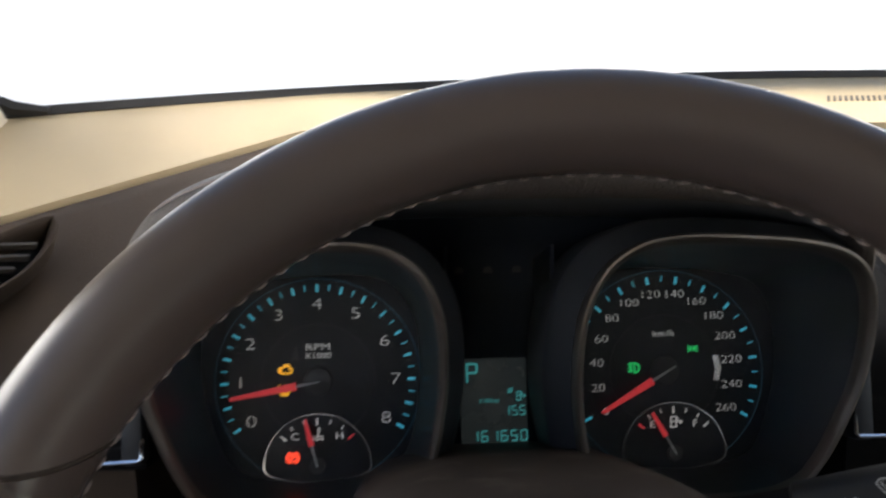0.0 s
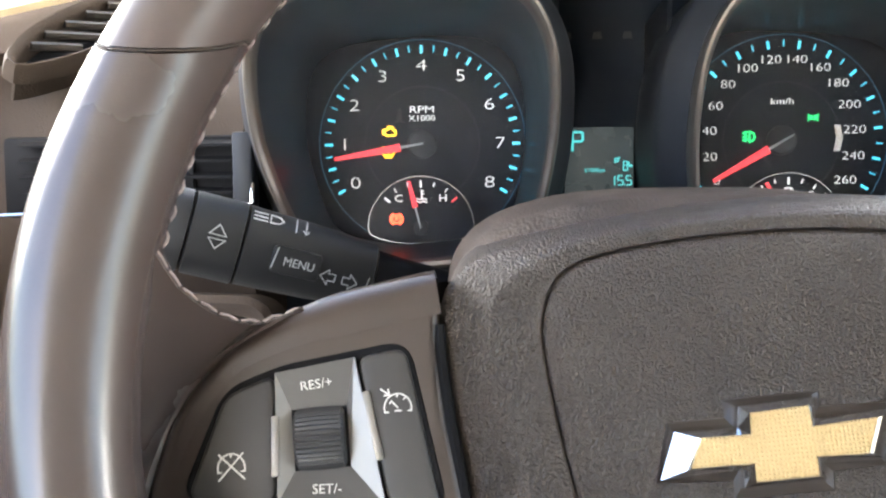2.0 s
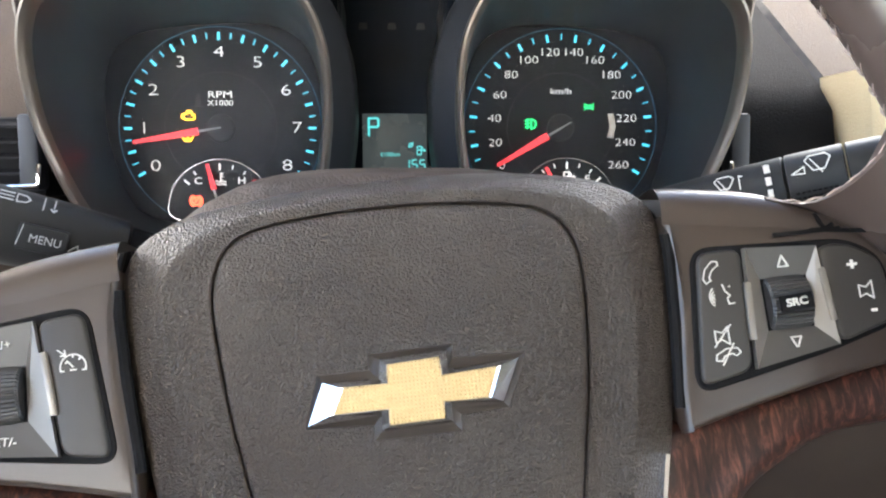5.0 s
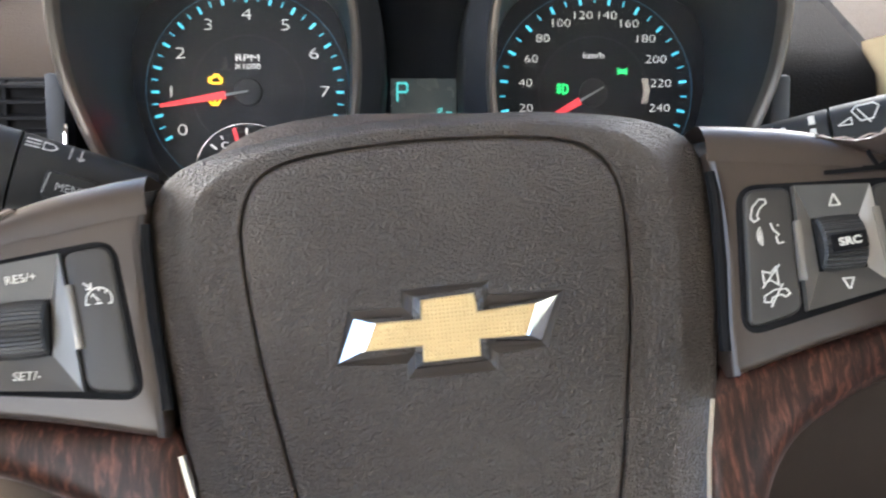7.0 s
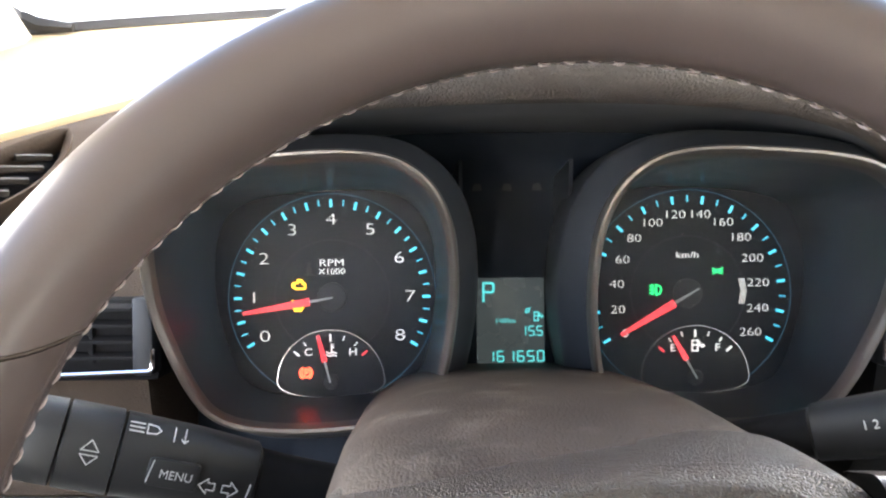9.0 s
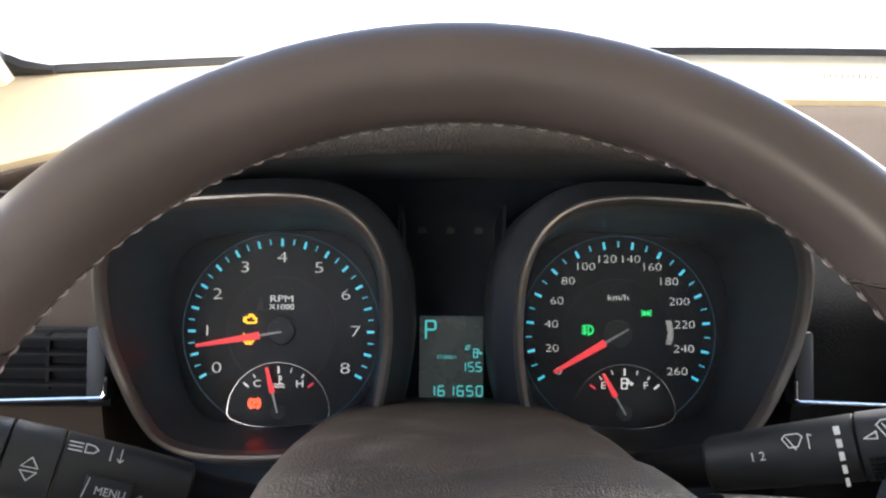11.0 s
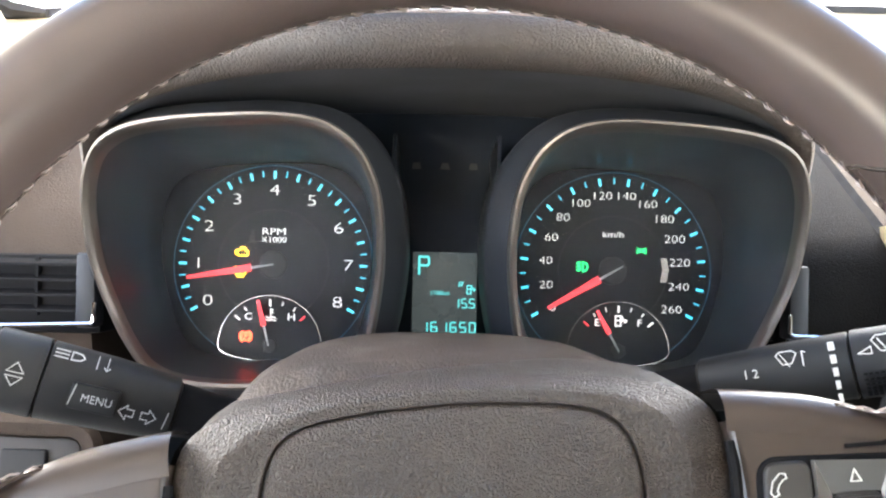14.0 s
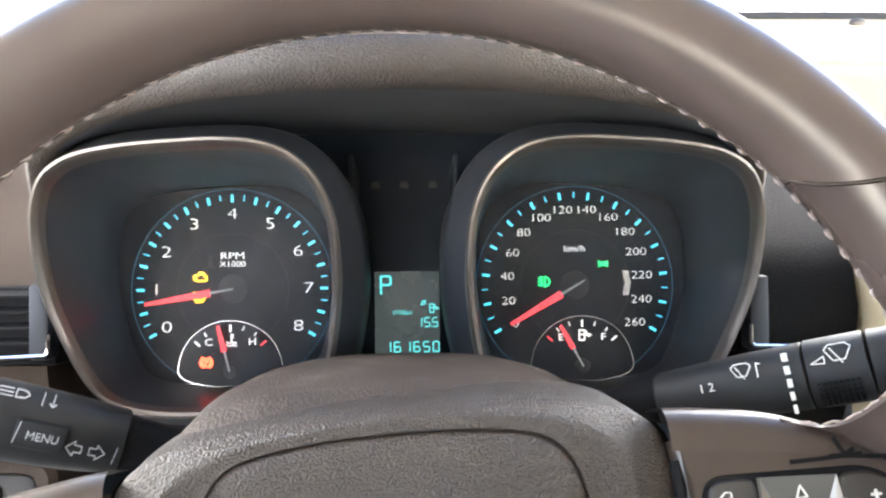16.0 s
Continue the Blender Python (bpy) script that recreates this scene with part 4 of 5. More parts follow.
part("edge_mark", strokes([[(-0.0092, -0.0035), (-0.0080, 0.0048)]], 0.0004), PRINT_DIM, menu, "pale edge line", smooth=False, m=pose(0, -0.0013, 0))
part("arrow_symbols", strokes([arrow(-0.0042, -1), arrow(0.0044, 1)], 0.0004), PRINT_DIM, left, "printed indicator arrows", smooth=False, m=on_stalk(-s * 0.36, -10))
part("turn_mark", strokes([[(0.0, -0.0034), (0.0008, 0.0034)]], 0.0004), PRINT_DIM, left, "thin printed line", smooth=False, m=on_stalk(-s * 0.265, -10))
part("collar_symbols", strokes([tri(0, 0.0008, 0.0032, 0.0040), [(x, -z) for x, z in tri(0, 0.0008, 0.0032, 0.0036)]], 0.0004), PRINT_DIM, left, "printed triangles", smooth=False, m=on_stalk(-s * 0.775, 2))
part("beam_symbol", strokes([[(0.0, -0.0020), (0.0, 0.0020), (0.0035, 0.0016), (0.0050, 0.0), (0.0035, -0.0016), (0.0, -0.0020)], [(-0.0065, 0.0018), (-0.0012, 0.0018)], [(-0.0065, 0.0), (-0.0012, 0.0)], [(-0.0065, -0.0018), (-0.0012, -0.0018)]], 0.00045), PRINT_DIM, left, "printed headlamp symbol", smooth=False, m=on_stalk(-s * 0.62, 52))
part("beam_arrows", strokes([[(-0.0015, -0.003), (-0.0015, 0.003)], [(0.0025, -0.003), (0.0025, 0.003)], [(0.0013, -0.0016), (0.0025, -0.003), (0.0037, -0.0016)]], 0.0004), PRINT_DIM, left, "printed arrows", smooth=False, m=on_stalk(-s * 0.52, 50))

right, s = stalk((0.0875, -0.130, -0.0560), (0.2035, -0.194, -0.0260), "black wiper stalk with printed wiper symbols", 1, 0.86)


def wiper(k=1.0):
    fan = [[(-0.0045 * k, 0.0026 * k), (-0.0028 * k, 0.0042 * k), (0.0028 * k, 0.0042 * k), (0.0045 * k, 0.0026 * k), (0.0020 * k, -0.0018 * k), (-0.0020 * k, -0.0018 * k), (-0.0045 * k, 0.0026 * k)], [(0.001 * k, -0.003 * k), (-0.0025 * k, 0.0030 * k)]]
    return fan


part("wiper_symbol", strokes(wiper(0.9) + [[(0.0062, -0.003), (0.0062, 0.003), (0.0076, 0.0024)]], 0.00045), PRINT, right, "printed wiper symbol", smooth=False, m=on_stalk(s * 0.514, 24, 0.0134))
part("speed_marks", filled([[(-0.0012, 0.0105 - k * 0.0052), (0.0012 - k * 0.0002, 0.0105 - k * 0.0052), (0.0012 - k * 0.0002, 0.0105 - k * 0.0052 - 0.0034), (-0.0012, 0.0105 - k * 0.0052 - 0.0034)] for k in range(5)]), PRINT, right, "printed speed bars", smooth=False, m=on_stalk(s * 0.645, 2, 0.0134))
part("washer_symbol", strokes(wiper(1.1) + [[(-0.0105, -0.002), (-0.0055, 0.0004), (-0.0055, -0.0026), (-0.0105, -0.002)]], 0.00045), PRINT, right, "printed washer symbol", smooth=False, m=on_stalk(s * 0.79, 26, 0.0134))
lettering("caption", "1 2", 0.0036, PRINT, right, on_stalk(s * 0.403, 8, 0.0134), 1.0)
nub = strokes([[(-0.0005, 0), (0.0005, 0)]], 0.0008, 0.0009)
knurl = bpy.data.meshes.new("knurl")
nub.to_mesh(knurl)
nub.free()
knurl.materials.append(GAP)
for i in range(8):
    for j in range(6):
        shared("knurl", knurl, right, on_stalk(s * 0.72 + i * 0.0021, -8 - j * 8, 0.0142))

# ---- steering wheel ----
WHEEL = CAR @ pose(-0.001, -0.309, -0.066, -14, 0, 0) @ pose(0, 0, 0, 0, -5.3, 0)
wheel = thing("steering_wheel", WHEEL, "dark brown leather steering wheel with button spokes and a gold emblem", "steering wheel")
RIM, GRIP = 0.1683, 0.0151


def seam_shift(t):
    """How far, in degrees round the rim, the cross seam has wandered at t round the grip (front: sin t < 0)."""
    p = math.acos(max(-1.0, min(1.0, -math.cos(t))))
    return -5.65 + (7.0 * math.sin(0.75 * p) if math.sin(t) <= 0 else -1.5 * math.sin(p) + 4.95 * (p / math.pi) ** 2)


def rim_section(a0, a1, n, swell=None, slant=(0.0, 0.0)):
    """A stretch of the rim, from a0 to a1 degrees clockwise from the top; slant bends its end cuts."""
    rows = []
    for k in range(n + 1):
        mid = a0 + (a1 - a0) * k / n
        tilt = slant[0] * max(0.0, 1 - abs(mid - a0) / 24) + slant[1] * max(0.0, 1 - abs(mid - a1) / 24)
        extra = swell(mid) if swell else 0.0
        ring = []
        for i in range(28):
            t = 2 * math.pi * i / 28
            a = radians(mid + tilt * seam_shift(t))
            r = RIM + (GRIP + extra) * math.cos(t)
            ring.append((r * math.sin(a), 0.0165 * math.sin(t), r * math.cos(a)))
        rows.append(ring)
    return loft(rows, caps=(True, True))


def swell(a):
    a = abs(a)
    u = max(0.0, 1 - abs(a - 72) / 22)
    return 0.0012 * u * u * (3 - 2 * u)


part("rim_top", rim_section(-58.6, 58.6, 80, None, (-1.0, 1.0)), LEATHER, wheel, "smooth dark brown leather")
for d in (-1, 1):
    part("rim_side", rim_section(d * 59.1, d * 128, 52, swell, (d * 1.0, 0.0)), LEATHER_GRIP, wheel, "thumb-worn brown leather grip")
    cut = []
    for i in range(28):
        t = 2 * math.pi * i / 28
        a, r = radians(d * (58.85 + seam_shift(t))), RIM + 0.0152 * math.cos(t)
        cut.append((r * math.sin(a), 0.0166 * math.sin(t), r * math.cos(a)))
    part("seam", tube(cut, 0.00032, 5, closed=True), SHROUD, wheel, "dark cross seam")
part("rim_foot", rim_section(128.4, 231.6, 60), WOOD, wheel, "polished brown wood insert")


def rim_stitches():
    """A raised cross-stitch along the inside of the rim."""
    leg = tube([(-0.0025, 0.0002, 0), (-0.0010, -0.0003, 0), (0.0010, -0.0003, 0), (0.0025, 0.0002, 0)], [0.00022, 0.00036, 0.00036, 0.00022], 5)
    me = bpy.data.meshes.new("stitch")
    leg.to_mesh(me)
    leg.free()
    me.materials.append(THREAD)
    n = 78
    for k in range(n):
        a = -100 + 200 * (k + 0.5) / n
        if abs(a) > 78:
            continue
        for side, tilt in ((-1, 1), (1, -1)):
            b = radians(157 + side * 4.6)
            r = RIM + (GRIP + 0.0002 + swell(a)) * math.cos(b)
            y = 0.0167 * math.sin(b)
            m = pose(0, 0, 0, 0, a, 0) @ Matrix.Translation((0, y, r)) @ pose(0, 0, 0, 113, 0, 0) @ pose(0, 0, 0, 0, -tilt * 38, 0)
            shared("stitch", me, wheel, m)
    part("stitch_groove", tube([((RIM + (GRIP - 0.0001) * math.cos(radians(157))) * math.sin(radians(a)), 0.0165 * math.sin(radians(157)), (RIM + (GRIP - 0.0001) * math.cos(radians(157))) * math.cos(radians(a))) for a in range(-80, 81, 2)], 0.0005, 5), SHROUD, wheel, "dark groove under the stitches")


rim_stitches()


def web(d):
    """The leather thumb rest that joins the rim to a spoke: a curved patch with a rolled upper edge."""
    fillet = spline([(-0.1535, 0.0600, 0), (-0.1485, 0.0480, 0), (-0.1462, 0.0386, 0), (-0.1440, 0.0315, 0), (-0.1377, 0.0254, 0), (-0.1300, 0.0232, 0), (-0.1190, 0.0272, 0)], 19, closed=False)
    seam = spline([(-0.1190, 0.0272, 0), (-0.1274, 0.0242, 0), (-0.1416, 0.0158, 0), (-0.1527, 0.0050, 0), (-0.1599, -0.0075, 0), (-0.1640, -0.0180, 0), (-0.1655, -0.0300, 0)], 15, closed=False)
    p, q = fillet[0], fillet[-1]
    bow = [f - p.lerp(q, i / 18) for i, f in enumerate(fillet)]
    rows = []
    for j in range(15):
        s = j / 14
        a = radians(68.6 + 35 * s)
        lead = Vector((-0.1655 * math.sin(a), 0.1655 * math.cos(a), 0))
        row = []
        for i in range(19):
            u = i / 18
            at = lead.lerp(seam[j], u) + bow[i] * (1 - s) ** 1.5
            e = u * u * (3 - 2 * u)
            row.append((-d * at.x, -0.0158 + 0.0475 * e, at.y))
        tuck = seam[j] + Vector((0.006, -0.004, 0))
        row.append((-d * tuck.x, 0.0345, tuck.y))
        rows.append(row)
    edge = rows[0]
    lip = [[(x, y + 0.0016, z + 0.0008) for x, y, z in edge], [(x, y + 0.0050, z + 0.0006) for x, y, z in edge], [(x, y + 0.016, z - 0.004) for x, y, z in edge]]
    part("thumb_rest", loft(lip[::-1] + rows, closed=False), LEATHER_GRIP, wheel, "worn brown leather thumb rest")
    n = 14
    pts = spline([(x, y + 0.002, z + 0.0008) for x, y, z in edge], n, closed=False)
    for k in range(n - 1):
        part("edge_stitch", tube([pts[k].lerp(pts[k + 1], 0.1), pts[k].lerp(pts[k + 1], 0.5) + Vector((0, -0.0006, 0.0005)), pts[k].lerp(pts[k + 1], 0.9)], 0.00038, 5), THREAD, wheel)


def spoke(d):
    """One satin plastic spoke cover."""
    pts = [(-0.0830, 0.0352), (-0.0895, 0.0346), (-0.0990, 0.0333), (-0.1134, 0.0308), (-0.1274, 0.0252), (-0.1416, 0.0166), (-0.1527, 0.0058), (-0.1599, -0.0068), (-0.1640, -0.0180), (-0.1655, -0.0260), (-0.1580, -0.0272), (-0.1400, -0.0288), (-0.1230, -0.0318), (-0.1060, -0.0352), (-0.0800, -0.0415)]
    side = [(-0.0805, -0.0280), (-0.0830, -0.0080), (-0.0842, 0.0120), (-0.0840, 0.0240)]
    shift = 0.0015
    curve = [Vector((p.x, p.y)) for p in spline([(x, z, 0) for x, z in pts], 80, closed=False)]
    tip = min(range(len(curve)), key=lambda k: curve[k].x)
    low, roll = [], []
    for k in range(tip + 1):
        along_edge = (curve[min(k + 1, tip)] - curve[max(k - 1, 0)]).normalized()
        inward = Vector((-along_edge.y, along_edge.x))
        f = min(1.0, max(0.36, 1.0 - (-0.112 - curve[k].x) / 0.045)) if curve[k].x < -0.112 else 1.0
        low.append(curve[k] + inward * 0.0105 * f)
        row = [(low[-1] + inward * 0.0030, 0.0292), (low[-1] + inward * 0.0010, 0.02925)]
        for u in (0.0, 0.2, 0.4, 0.58, 0.74, 0.87, 0.96, 1.0):
            row.append((low[-1].lerp(curve[k], u), 0.0293 + 0.0105 * f * (1 - math.sqrt(1 - u * u))))
        row.append((curve[k] - inward * 0.0002, 0.056))
        roll.append([(-d * p.x + shift, y, p.y) for p, y in row])
    mirror = lambda p: Vector((-d * p.x + shift, p.y))
    loop = [mirror(p) for p in low + curve[tip + 1:]] + [Vector((-d * x + shift, z)) for x, z in side if z < 0.02]
    ob = part("spoke", plate(loop, 0.0295, 0.056, 0.0022), SPOKE, wheel, "satin dark brown spoke cover")
    part("upper_edge", loft(roll, closed=False), SPOKE, ob, "rounded upper edge of the spoke")
    part("edge_gap", tube([(-d * x + shift, 0.0318, z) for x, z in ((-0.0798, -0.0340), (-0.0822, -0.0080), (-0.0834, 0.0120), (-0.0832, 0.0190))], 0.0019, 8), GAP, ob, "dark gap beside the hub cover")
    return ob


def button_bank(d, spoke_ob, outer, inner, well, roller, cap):
    """Two flat keys and a ribbed roller in a bright well, sunk in a spoke."""
    edge = rounded(outer, 0.006, 6)
    part("button_gap", plate(inset([Vector(p) for p in edge], -0.0008), 0.0288, 0.034, 0.0006), GAP, spoke_ob, "dark gap round the keys")
    keys = []
    for pts, radii in inner:
        keys.append(part("key", plate(rounded(pts, radii, 6), 0.0275, 0.032, 0.0012), BUTTON, spoke_ob, "flat dark grey key"))
    ra, rb, rw, rh = roller
    rim = [(x, 0.0264, z) for x, z in well]
    sunk = [(ra - rw * 1.12, 0.0286, rb + rh * 0.92), (ra + rw * 1.12, 0.0286, rb + rh * 0.92), (ra + rw * 1.12, 0.0286, rb - rh * 0.92), (ra - rw * 1.12, 0.0286, rb - rh * 0.92)]
    for k, (mat, what) in enumerate(((FACET, "sloping grey key face"), (WELL, "bright sloping side"), (FACET, "sloping grey key face"), (WELL, "bright sloping side"))):
        n = (k + 1) % 4
        quad = [rim[k], rim[n], sunk[n], sunk[k]]
        part("roller_facet", loft([quad, [(x, y + 0.004, z) for x, y, z in quad]], caps=(True, True)), mat, spoke_ob, what, smooth=False)
    part("roller_floor", loft([sunk, [(x, y + 0.004, z) for x, y, z in sunk]], caps=(True, True)), GAP, spoke_ob, "dark roller slot", smooth=False)
    rows = []
    n = 40
    for x, k in ((-rw, 0.86), (-rw * 0.9, 0.97), (-rw * 0.5, 1.0), (0, 1.0), (rw * 0.5, 1.0), (rw * 0.9, 0.97), (rw, 0.86)):
        ring = []
        for i in range(n * 2):
            a = 2 * math.pi * i / (n * 2)
            r = rh * k * (1.0 if i % 2 else 0.955)
            ring.append((ra + x, 0.0305 + r * 0.85 * math.cos(a), rb + r * math.sin(a)))
        rows.append(ring)
    part("roller", loft(rows, caps=(True, True)), ROLLER, spoke_ob, "ribbed black rubber roller", smooth=False)
    for x, z, h, tilt in cap:
        part("key_hinge", box(-0.0011, 0.0011, 0.0262, 0.032, -h, h, 0.0004), WELL, spoke_ob, "narrow bright ridge beside the roller", m=pose(x, 0, z, 0, tilt, 0))
    return keys


web(-1)
web(1)
left_spoke, right_spoke = spoke(-1), spoke(1)
KEY_Y = 0.0273
button_bank(-1, left_spoke,
            [(-0.1525, -0.0205), (-0.1400, 0.0062), (-0.1249, 0.0112), (-0.0905, 0.0148), (-0.0838, -0.0300)],
            [([(-0.1512, -0.0205), (-0.1400, 0.0052), (-0.1262, 0.0098), (-0.1275, -0.0234)], 0.004), ([(-0.1040, 0.0122), (-0.0908, 0.0136), (-0.0848, -0.0288), (-0.0985, -0.0268)], 0.004)],
            [(-0.1258, 0.0100), (-0.1045, 0.0122), (-0.0990, -0.0266), (-0.1270, -0.0236)], (-0.1150, -0.0080, 0.0066, 0.0086),
            [(-0.1268, -0.0090, 0.0078, 3), (-0.1010, -0.0060, 0.0092, -8)])
button_bank(1, right_spoke,
            [(0.0912, 0.0128), (0.0866, -0.0300), (0.1300, -0.0215), (0.1530, -0.0150), (0.1500, 0.0050), (0.1400, 0.0110)],
            [([(0.0920, 0.0118), (0.1060, 0.0118), (0.1040, -0.0252), (0.0875, -0.0286)], 0.004), ([(0.1300, 0.0102), (0.1400, 0.0102), (0.1495, 0.0045), (0.1520, -0.0145), (0.1325, -0.0202)], 0.004)],
            [(0.1065, 0.0116), (0.1292, 0.0102), (0.1315, -0.0204), (0.1048, -0.0250)], (0.1182, -0.0062, 0.0066, 0.0086),
            [(0.1056, -0.0075, 0.0088, 3), (0.1304, -0.0050, 0.0082, -4)])


def cruise_icon():
    return strokes([arc(0, 0, 0.0036, -105, 105, 14), [(0, 0), (-0.0016, 0.0018)], arc(0, 0, 0.0024, -60, -40, 2), [(-0.0036, -0.0010), (-0.0026, -0.0010)], [(0.0036, -0.0010), (0.0026, -0.0010)], [(-0.0008, -0.0008), (0.0008, -0.0008)], [(-0.0042, 0.0052), (-0.0022, 0.0036)], [(-0.0034, 0.0034), (-0.0020, 0.0034), (-0.0022, 0.0050)], [(0.0, 0.0036), (0.0, 0.0028)], [(0.0022, 0.0026), (0.0017, 0.0020)]], 0.0004)


def cancel_icon():
    return strokes([arc(0, 0, 0.0036, -105, 105, 14), [(-0.0034, -0.0030), (0.0032, 0.0036)], [(0.0034, -0.0030), (-0.0032, 0.0036)], [(-0.0036, -0.0010), (-0.0026, -0.0010)], [(0.0036, -0.0010), (0.0026, -0.0010)], [(0.0, 0.0036), (0.0, 0.0028)]], 0.0004)


def phone_icon():
    return strokes([[(-0.0028, -0.0030), (-0.0036, -0.0016), (-0.0026, 0.0014), (-0.0002, 0.0036), (0.0014, 0.0034), (0.0016, 0.0022), (0.0004, 0.0016), (-0.0008, 0.0004), (-0.0016, -0.0012), (-0.0012, -0.0022), (-0.0028, -0.0030)]], 0.0004)


def voice_icon():
    return strokes([arc(-0.0018, -0.0005, 0.0010, -140, -40, 5), arc(-0.0012, -0.0005, 0.0022, -140, -40, 6), arc(-0.0006, -0.0005, 0.0034, -140, -40, 7), [(0.0004, 0.0030), (0.0010, 0.0010), (0.0024, -0.0004), (0.0014, -0.0012), (0.0018, -0.0030), (0.0034, -0.0028)], [(0.0024, 0.0022), (0.0026, 0.0024)]], 0.0004)


def mute_icon():
    return strokes([[(-0.0022, -0.0018), (-0.0022, 0.0018), (0.0, 0.0010), (0.0020, 0.0028), (0.0020, -0.0026), (-0.0002, -0.0010), (-0.0022, -0.0018)], [(-0.0028, -0.0030), (0.0030, 0.0032)]], 0.0004)


def hang_icon():
    return strokes([[(-0.0040, -0.0010), (-0.0034, 0.0006), (0.0, 0.0016), (0.0034, 0.0010), (0.0040, -0.0006), (0.0024, -0.0012), (0.0014, -0.0002), (-0.0012, -0.0004), (-0.0022, -0.0016), (-0.0040, -0.0010)], [(-0.0024, -0.0028), (0.0028, 0.0026)]], 0.0004)


def icon(name, shape, x, z, label, tilt=0.0):
    owner = left_spoke if x < 0 else right_spoke
    part(name, shape, PRINT, owner, label, smooth=False, m=pose(x, KEY_Y, z, 0, tilt, 0))


icon("cruise_symbol", cruise_icon(), -0.0940, -0.0020, "printed cruise control symbol")
icon("cancel_symbol", cancel_icon(), -0.1388, -0.0135, "printed crossed-out cruise symbol")
lettering("caption", "RES/+", 0.0024, PRINT, left_spoke, pose(-0.1150, 0.0266, 0.0060, 9, -4, 0), 1.05)
lettering("caption", "SET/-", 0.0024, PRINT, left_spoke, pose(-0.1140, 0.0266, -0.0210, -9, 3, 0), 1.05)
icon("phone_symbol", phone_icon(), 0.0962, 0.0050, "printed telephone symbol")
icon("voice_symbol", voice_icon(), 0.0978, -0.0018, "printed voice symbol")
icon("mute_symbol", mute_icon(), 0.0958, -0.0142, "printed mute symbol")
icon("hang_up_symbol", hang_icon(), 0.0966, -0.0196, "printed hang-up symbol", -10)
lettering("caption", "SRC", 0.0022, PRINT, right_spoke, pose(0.1184, 0.0225, -0.0066, 0, -4, 0), 1.2, bold=0.0001)
part("caption_patch", filled([[(-0.0052, -0.0024), (0.0052, -0.0024), (0.0052, 0.0024), (-0.0052, 0.0024)]], 0.0004), GAP, right_spoke, "black caption patch", smooth=False, m=pose(0.1184, 0.0230, -0.0066, 0, -4, 0))
icon("up_symbol", strokes([tri(0, -0.0016, 0.0016, 0.0034)], 0.0005), 0.1181, 0.0064, "printed triangle")
icon("down_symbol", strokes([[(x, -z) for x, z in tri(0, -0.0016, 0.0016, 0.0034)]], 0.0005), 0.1184, -0.0184, "printed triangle")
lettering("caption", "+", 0.0034, PRINT, right_spoke, pose(0.1400, KEY_Y, 0.0030), 1.2, bold=0.0002)
icon("volume_symbol", strokes([[(-0.0022, -0.0018), (-0.0022, 0.0018), (0.0, 0.0010), (0.0020, 0.0028), (0.0020, -0.0026), (-0.0002, -0.0010), (-0.0022, -0.0018)]], 0.0004), 0.1430, -0.0052, "printed loudspeaker symbol")
lettering("caption", "-", 0.0034, PRINT, right_spoke, pose(0.1445, KEY_Y, -0.0110), 1.2, bold=0.0002)
# peeled lacquer on the spoke above the keys
flake = [[(-0.0160, 0.0), (-0.0080, 0.0004), (0.0, 0.0009), (0.0080, 0.0003), (0.0150, 0.0)], [(-0.0040, 0.0010), (0.0050, 0.0012)], [(0.0004, 0.0012), (-0.0010, 0.0036), (-0.0022, 0.0060)], [(0.0004, 0.0012), (0.0030, 0.0026)]]
part("peeled_patch", strokes(flake, 0.0013), GAP, right_spoke, "dark patch of peeled lacquer", smooth=False, m=pose(0.1335, 0.0284, 0.0140, 0, 3, 0))


def lower_trim(d):
    """The wood trim under a spoke, which runs down into the foot of the rim."""
    pts = [(0.074, -0.043), (0.100, -0.0355), (0.130, -0.029), (0.160, -0.026), (0.163, -0.045), (0.152, -0.046), (0.131, -0.0475), (0.115, -0.0535), (0.1000, -0.0625), (0.0905, -0.0765), (0.086, -0.095), (0.088, -0.125), (0.070, -0.125), (0.0685, -0.085)]
    loop = [Vector((p.x, p.y)) for p in spline([(d * x, z, 0) for x, z in pts], 90)]
    part("wood_trim", plate(loop, 0.034, 0.052, 0.0075), WOOD, wheel, "polished dark wood spoke trim")
    part("chrome_edge", tube([(d * 0.0755, 0.0335, -0.047), (d * 0.0722, 0.0335, -0.062), (d * 0.0690, 0.034, -0.085), (d * 0.066, 0.036, -0.11)], 0.0013, 6), CHROME, wheel, "thin chrome edge")


lower_trim(-1)
lower_trim(1)

COVER = [(-0.0800, 0.0120), (-0.0795, 0.0225), (-0.0765, 0.0305), (-0.0690, 0.0362), (-0.0540, 0.0402), (-0.0260, 0.0436), (0.0020, 0.0445), (0.0300, 0.0436), (0.0570, 0.0402), (0.0715, 0.0362), (0.0795, 0.0305), (0.0825, 0.0225), (0.0830, 0.0050), (0.0810, -0.0200), (0.0770, -0.0440), (0.0710, -0.0720), (0.0630, -0.0980), (0.0450, -0.1120), (0.0, -0.1160), (-0.0430, -0.1120), (-0.0610, -0.0980), (-0.0685, -0.0720), (-0.0745, -0.0380), (-0.0785, -0.0100)]
